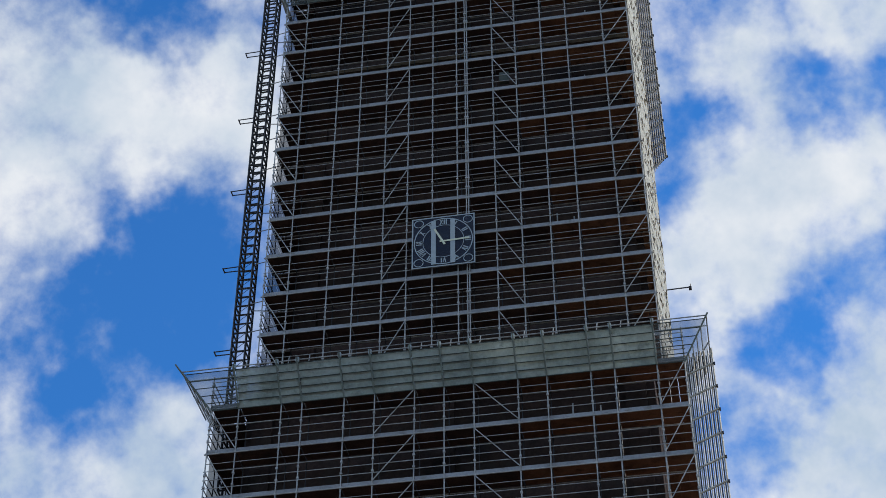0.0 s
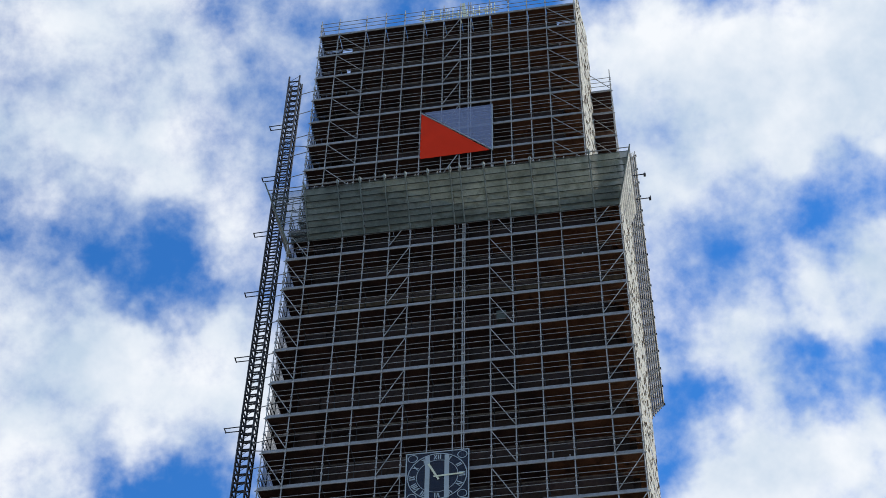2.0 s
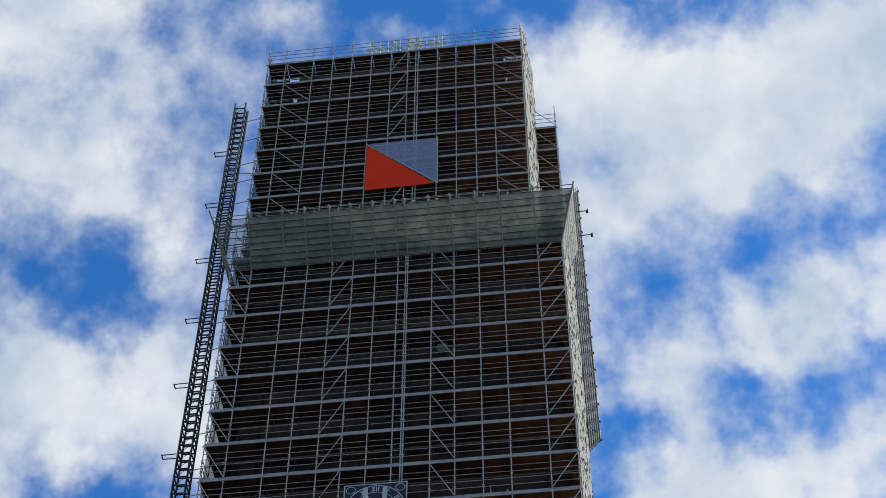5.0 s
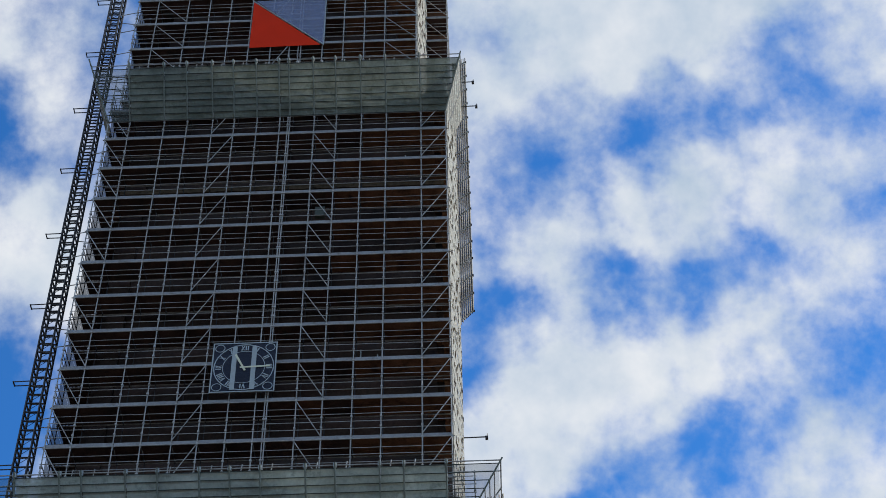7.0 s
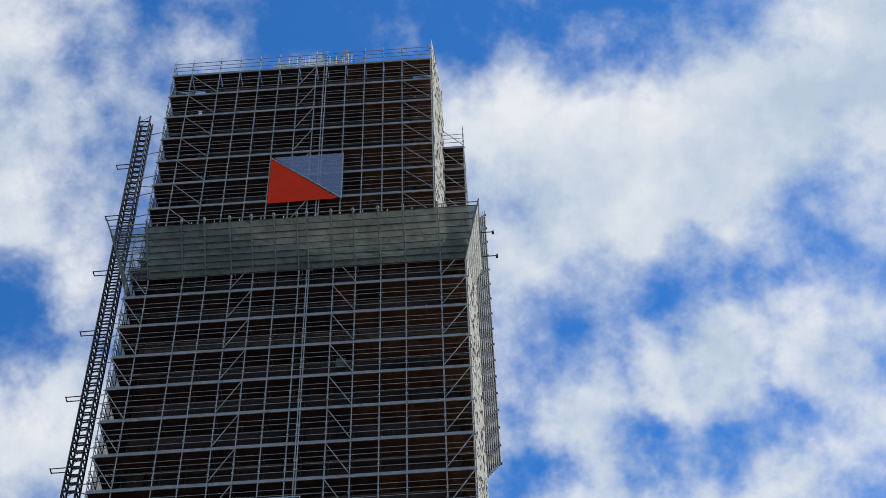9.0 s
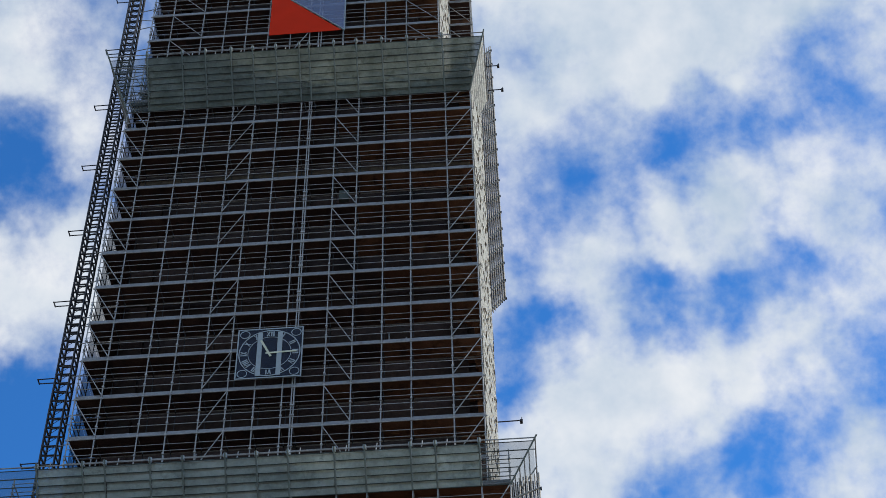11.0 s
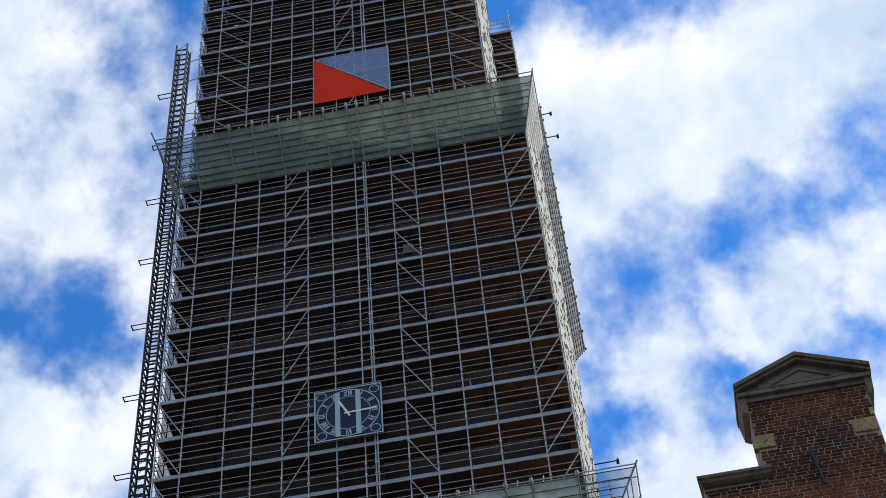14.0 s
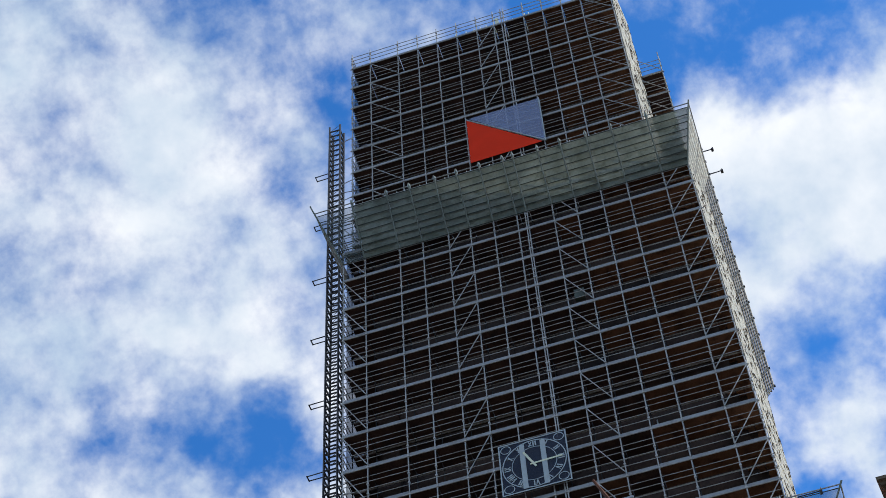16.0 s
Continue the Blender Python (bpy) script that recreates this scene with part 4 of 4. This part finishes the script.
dormer = part("dormer", Geo().box((12.04, -31.500, 10.9), (13.20, -30.6, 12.54)), M_WHITE, hip_house, "cream and white dormer with dark blue shutters")
for x0, x1 in ((12.03, 12.15), (13.08, 13.21)):
    part("dormer_post", Geo().box((x0, -31.600, 10.9), (x1, -31.480, 12.494)), M_CREAM, dormer)
part("dormer_head", Geo().box((12.03, -31.610, 12.495), (13.21, -31.480, 12.55)), M_CREAM, dormer)
prof = [(0.02, 12.37), (0.02, 12.43), (0.045, 12.44), (0.05, 12.47), (0.075, 12.50), (0.115, 12.525), (0.125, 12.55), (0.17, 12.56), (0.175, 12.625), (0.19, 12.635), (0.20, 12.665), (0.23, 12.685), (0.23, 12.70)]
v, f = [], []
for o, z in [(0.7 * o, 12.70 - 0.45 * (12.70 - z)) for o, z in prof]:                                      # a swept cornice with a hollow and fillets
    v += [(12.02 - o, -30.4, z), (12.02 - o, -31.62 - o, z), (13.20 + o, -31.62 - o, z), (13.20 + o, -30.4, z)]
for k in range(len(prof) - 1):
    f += [(4 * k + i, 4 * k + i + 1, 4 * k + i + 5, 4 * k + i + 4) for i in range(3)]
f += [tuple(range(4))[::-1], tuple(range(4 * len(prof) - 4, 4 * len(prof)))]
part("cornice", Geo().faces(v, f), M_CREAM, dormer)
part("dormer_roof", Geo().box((11.85, -31.79, 12.70), (13.37, -30.5, 12.72)), M_LEAD, dormer)
for x0, x1 in ((12.155, 12.60), (12.62, 13.075)):
    sh = part("shutter", Geo().box((x0, -31.555, 10.9), (x1, -31.520, 12.49)), M_NAVY, dormer)
    part("shutter_panel", Geo().box((x0 + 0.08, -31.565, 10.95), (x1 - 0.07, -31.557, 12.38)), M_NAVY, sh)
part("hinge", Geo().box((13.075, -31.615, 12.19), (13.10, -31.602, 12.28)), M_LEAD, dormer)
part("flashing", Geo().slab((13.205, -31.32, 11.55), (13.33, -31.32, 11.55), (13.31, -31.03, 12.40), (13.205, -31.03, 12.42), 0.02), M_LEAD, dormer, "bright lead flashing along the cheek")
part("gutter_end", Geo().tube((13.24, -31.06, 12.50), (13.40, -31.04, 12.50), 0.04, 10), M_BLACK, dormer)
dormer.location.z = -0.12

# ---- chimney, flues and cowl ----
CH = (13.62, 14.62, -27.4, -25.7, 9.5, 15.52)
chimney = thing("chimney", "weathered brick chimney stack with a mossy rim", "chimney")
part("core", Geo().box((CH[0] + 0.004, CH[2] + 0.004, CH[4]), (CH[1] - 0.004, CH[3], CH[5] - 0.03)), M_MORTAR, chimney)
part("rim", Geo().box((CH[0] - 0.01, CH[2] - 0.01, CH[5] - 0.035), (CH[1] + 0.01, CH[3] + 0.01, CH[5] + 0.02)), material("mossy_mortar", (0.16, 0.12, 0.06), 0.95, 0, 0.4, 9, 50, 0.5, dirt=(0.10, 0.10, 0.02)), chimney)


def flue(x, y, z0, z1, r):
    s = thing("flue_pipe", "short bare aluminium flue pipe", "flue", "flues on the chimneys")
    n = 16
    pts, fs = [], []
    for rad, z in ((r, z0), (r, z1), (r * 0.9, z1), (r * 0.9, z0 + 0.02)):
        pts += [(x + rad * math.cos(2 * math.pi * i / n), y + rad * math.sin(2 * math.pi * i / n), z) for i in range(n)]
    for j in range(3):
        fs += [(j * n + i, j * n + (i + 1) % n, (j + 1) * n + (i + 1) % n, (j + 1) * n + i) for i in range(n)]
    part("pipe", Geo().faces(pts, fs), M_ALU, s)
    part("collar", Geo().tube((x, y, z0 - 0.01), (x, y, z0 + 0.03), r * 1.12, 16), M_LEAD, s)


flue(13.89, -27.2, 15.54, 15.98, 0.085)
flue(14.33, -27.2, 15.54, 15.98, 0.085)
low_wall = thing("parapet_wall", "low brick wall with a stone coping behind the gable", "wall")
part("wall", Geo().box((14.3, -27.0, 9.0), (15.6, -26.6, 14.82)), M_BRICK, low_wall)
part("coping", Geo().box((14.25, -27.08, 14.82), (15.65, -26.55, 14.90)), M_STONE, low_wall)
flue(14.83, -26.85, 14.91, 15.27, 0.085)
cowl = thing("vent_cowl", "black metal roof vent with a conical cowl", "vent")
cx, cy, cz = 13.70, -28.6, 13.92
part("pipe", Geo().tube((cx, cy, 11.0), (cx, cy, cz), 0.045, 12), M_BLACK, cowl)
part("skirt", Geo().tube((cx, cy, cz), (cx, cy, cz + 0.06), 0.115, 16, 0.115), M_BLACK, cowl)
part("cone", Geo().tube((cx, cy, cz + 0.06), (cx, cy, cz + 0.26), 0.10, 16, 0.045), M_BLACK, cowl)
part("cap", Geo().tube((cx, cy, cz + 0.26), (cx, cy, cz + 0.38), 0.052, 12, 0.042), M_BLACK, cowl)

# ---- bricks of the gable and the chimney ----
BW, BH, JOINT = 0.128, 0.043, 0.008


def brick_mesh(w, h, d, name="brick"):
    c = 0.002                                          # worn front edges
    pts = [(c, 0, c), (w - c, 0, c), (w - c, 0, h - c), (c, 0, h - c),
           (0, c, 0), (w, c, 0), (w, c, h), (0, c, h), (0, d, 0), (w, d, 0), (w, d, h), (0, d, h)]
    fs = [(0, 1, 2, 3)] + [(i, 4 + i, 4 + (i + 1) % 4, (i + 1) % 4) for i in range(4)] + [(4 + i, 8 + i, 8 + (i + 1) % 4, 4 + (i + 1) % 4) for i in range(4)]
    return pts, fs


def on_gable(x, z, m=0.0):
    if z < 9.6:
        return False
    for w, top in STEPS:
        if abs(x - GX) < w - m and z < top + 0.026:
            break
    else:
        return False
    if WIN[0] - 0.05 < x < WIN[1] - 0.03 and z < 11.94:
        return False
    rr = math.hypot(x - AX, z - AZ)
    if AR - AT - 0.04 < rr < AR + 0.008 and z > 11.78 and abs(x - AX) < 1.24:
        return False
    for bx, bz, w, h in BLOCKS:
        if bx - 0.01 < x < bx + w + 0.01 and bz - 0.01 < z < bz + h + 0.01:
            return False
    return True


def courses(x0, x1, z0, z1, rng):
    z, row = z0, 0
    while z < z1:
        x = x0 - (0, 0.096, 0.033, 0.075)[row % 4]
        k = row
        while x < x1:
            w = BW - JOINT if (k % 3 != 2) else BW / 2 - JOINT
            yield x, z, w, rng
            x += w + JOINT
            k += 1
        z += BH
        row += 1


rng = random.Random(11)
shared = {}
rest = Geo()
count = 0
for x, z, w, _ in courses(GX - 2.6, GX + 2.6, 9.6, 14.34, rng):
    h = BH - JOINT
    inside = [on_gable(x + w * f, z + h * e) for f in (0.03, 0.35, 0.65, 0.97) for e in (0.1, 0.9)]
    if not any(inside):
        continue
    if not all(inside):                                # cut bricks against stones and edges
        cuts = [f for f in (0.0, 0.1, 0.2, 0.3, 0.4, 0.5, 0.6, 0.7, 0.8, 0.9, 1.0) if on_gable(x + w * f, z + h * 0.1) and on_gable(x + w * f, z + h * 0.9)]
        if len(cuts) < 2:
            continue
        x, w = x + w * cuts[0], w * (cuts[-1] - cuts[0])
        if w < 0.03:
            continue
    proud = rng.uniform(-0.003, 0.001)
    if z > 12.55 and count < 300:
        key = round(w, 2)
        if key not in shared:
            shared[key] = Geo().faces(*brick_mesh(w, h, 0.05)).mesh("brick", M_BRICK)
        ob = new("brick", shared[key])
        ob.parent = gable_wall
        ob.location = (x, GY + proud, z)
        count += 1
    else:
        pts, fs = brick_mesh(w, h, 0.05)
        rest.faces([(px + x, py + GY + proud, pz + z) for px, py, pz in pts], fs)
tagged(part("brickwork", rest, M_BRICK, gable_wall), kind="stuff")
rest = Geo()
for x, z, w, _ in courses(CH[0], CH[1], 12.5, CH[5] - 0.09, rng):
    a, b = max(x, CH[0]), min(x + w, CH[1])
    if b - a > 0.03:
        pts, fs = brick_mesh(b - a, BH - JOINT, 0.05)
        pr = rng.uniform(-0.003, 0.001)
        rest.faces([(px + a, py + CH[2] + pr, pz + z) for px, py, pz in pts], fs)
for y, z, w, _ in courses(CH[2] + 0.01, CH[3], 12.5, CH[5] - 0.09, rng):
    a, b = max(y, CH[2] + 0.01), min(y + w, CH[3])
    if b - a > 0.03:
        pts, fs = brick_mesh(b - a, BH - JOINT, 0.05)
        rest.faces([(CH[1] - py, px + a, pz + z) for px, py, pz in pts], fs)
tagged(part("brickwork", rest, M_BRICK, chimney), kind="stuff")
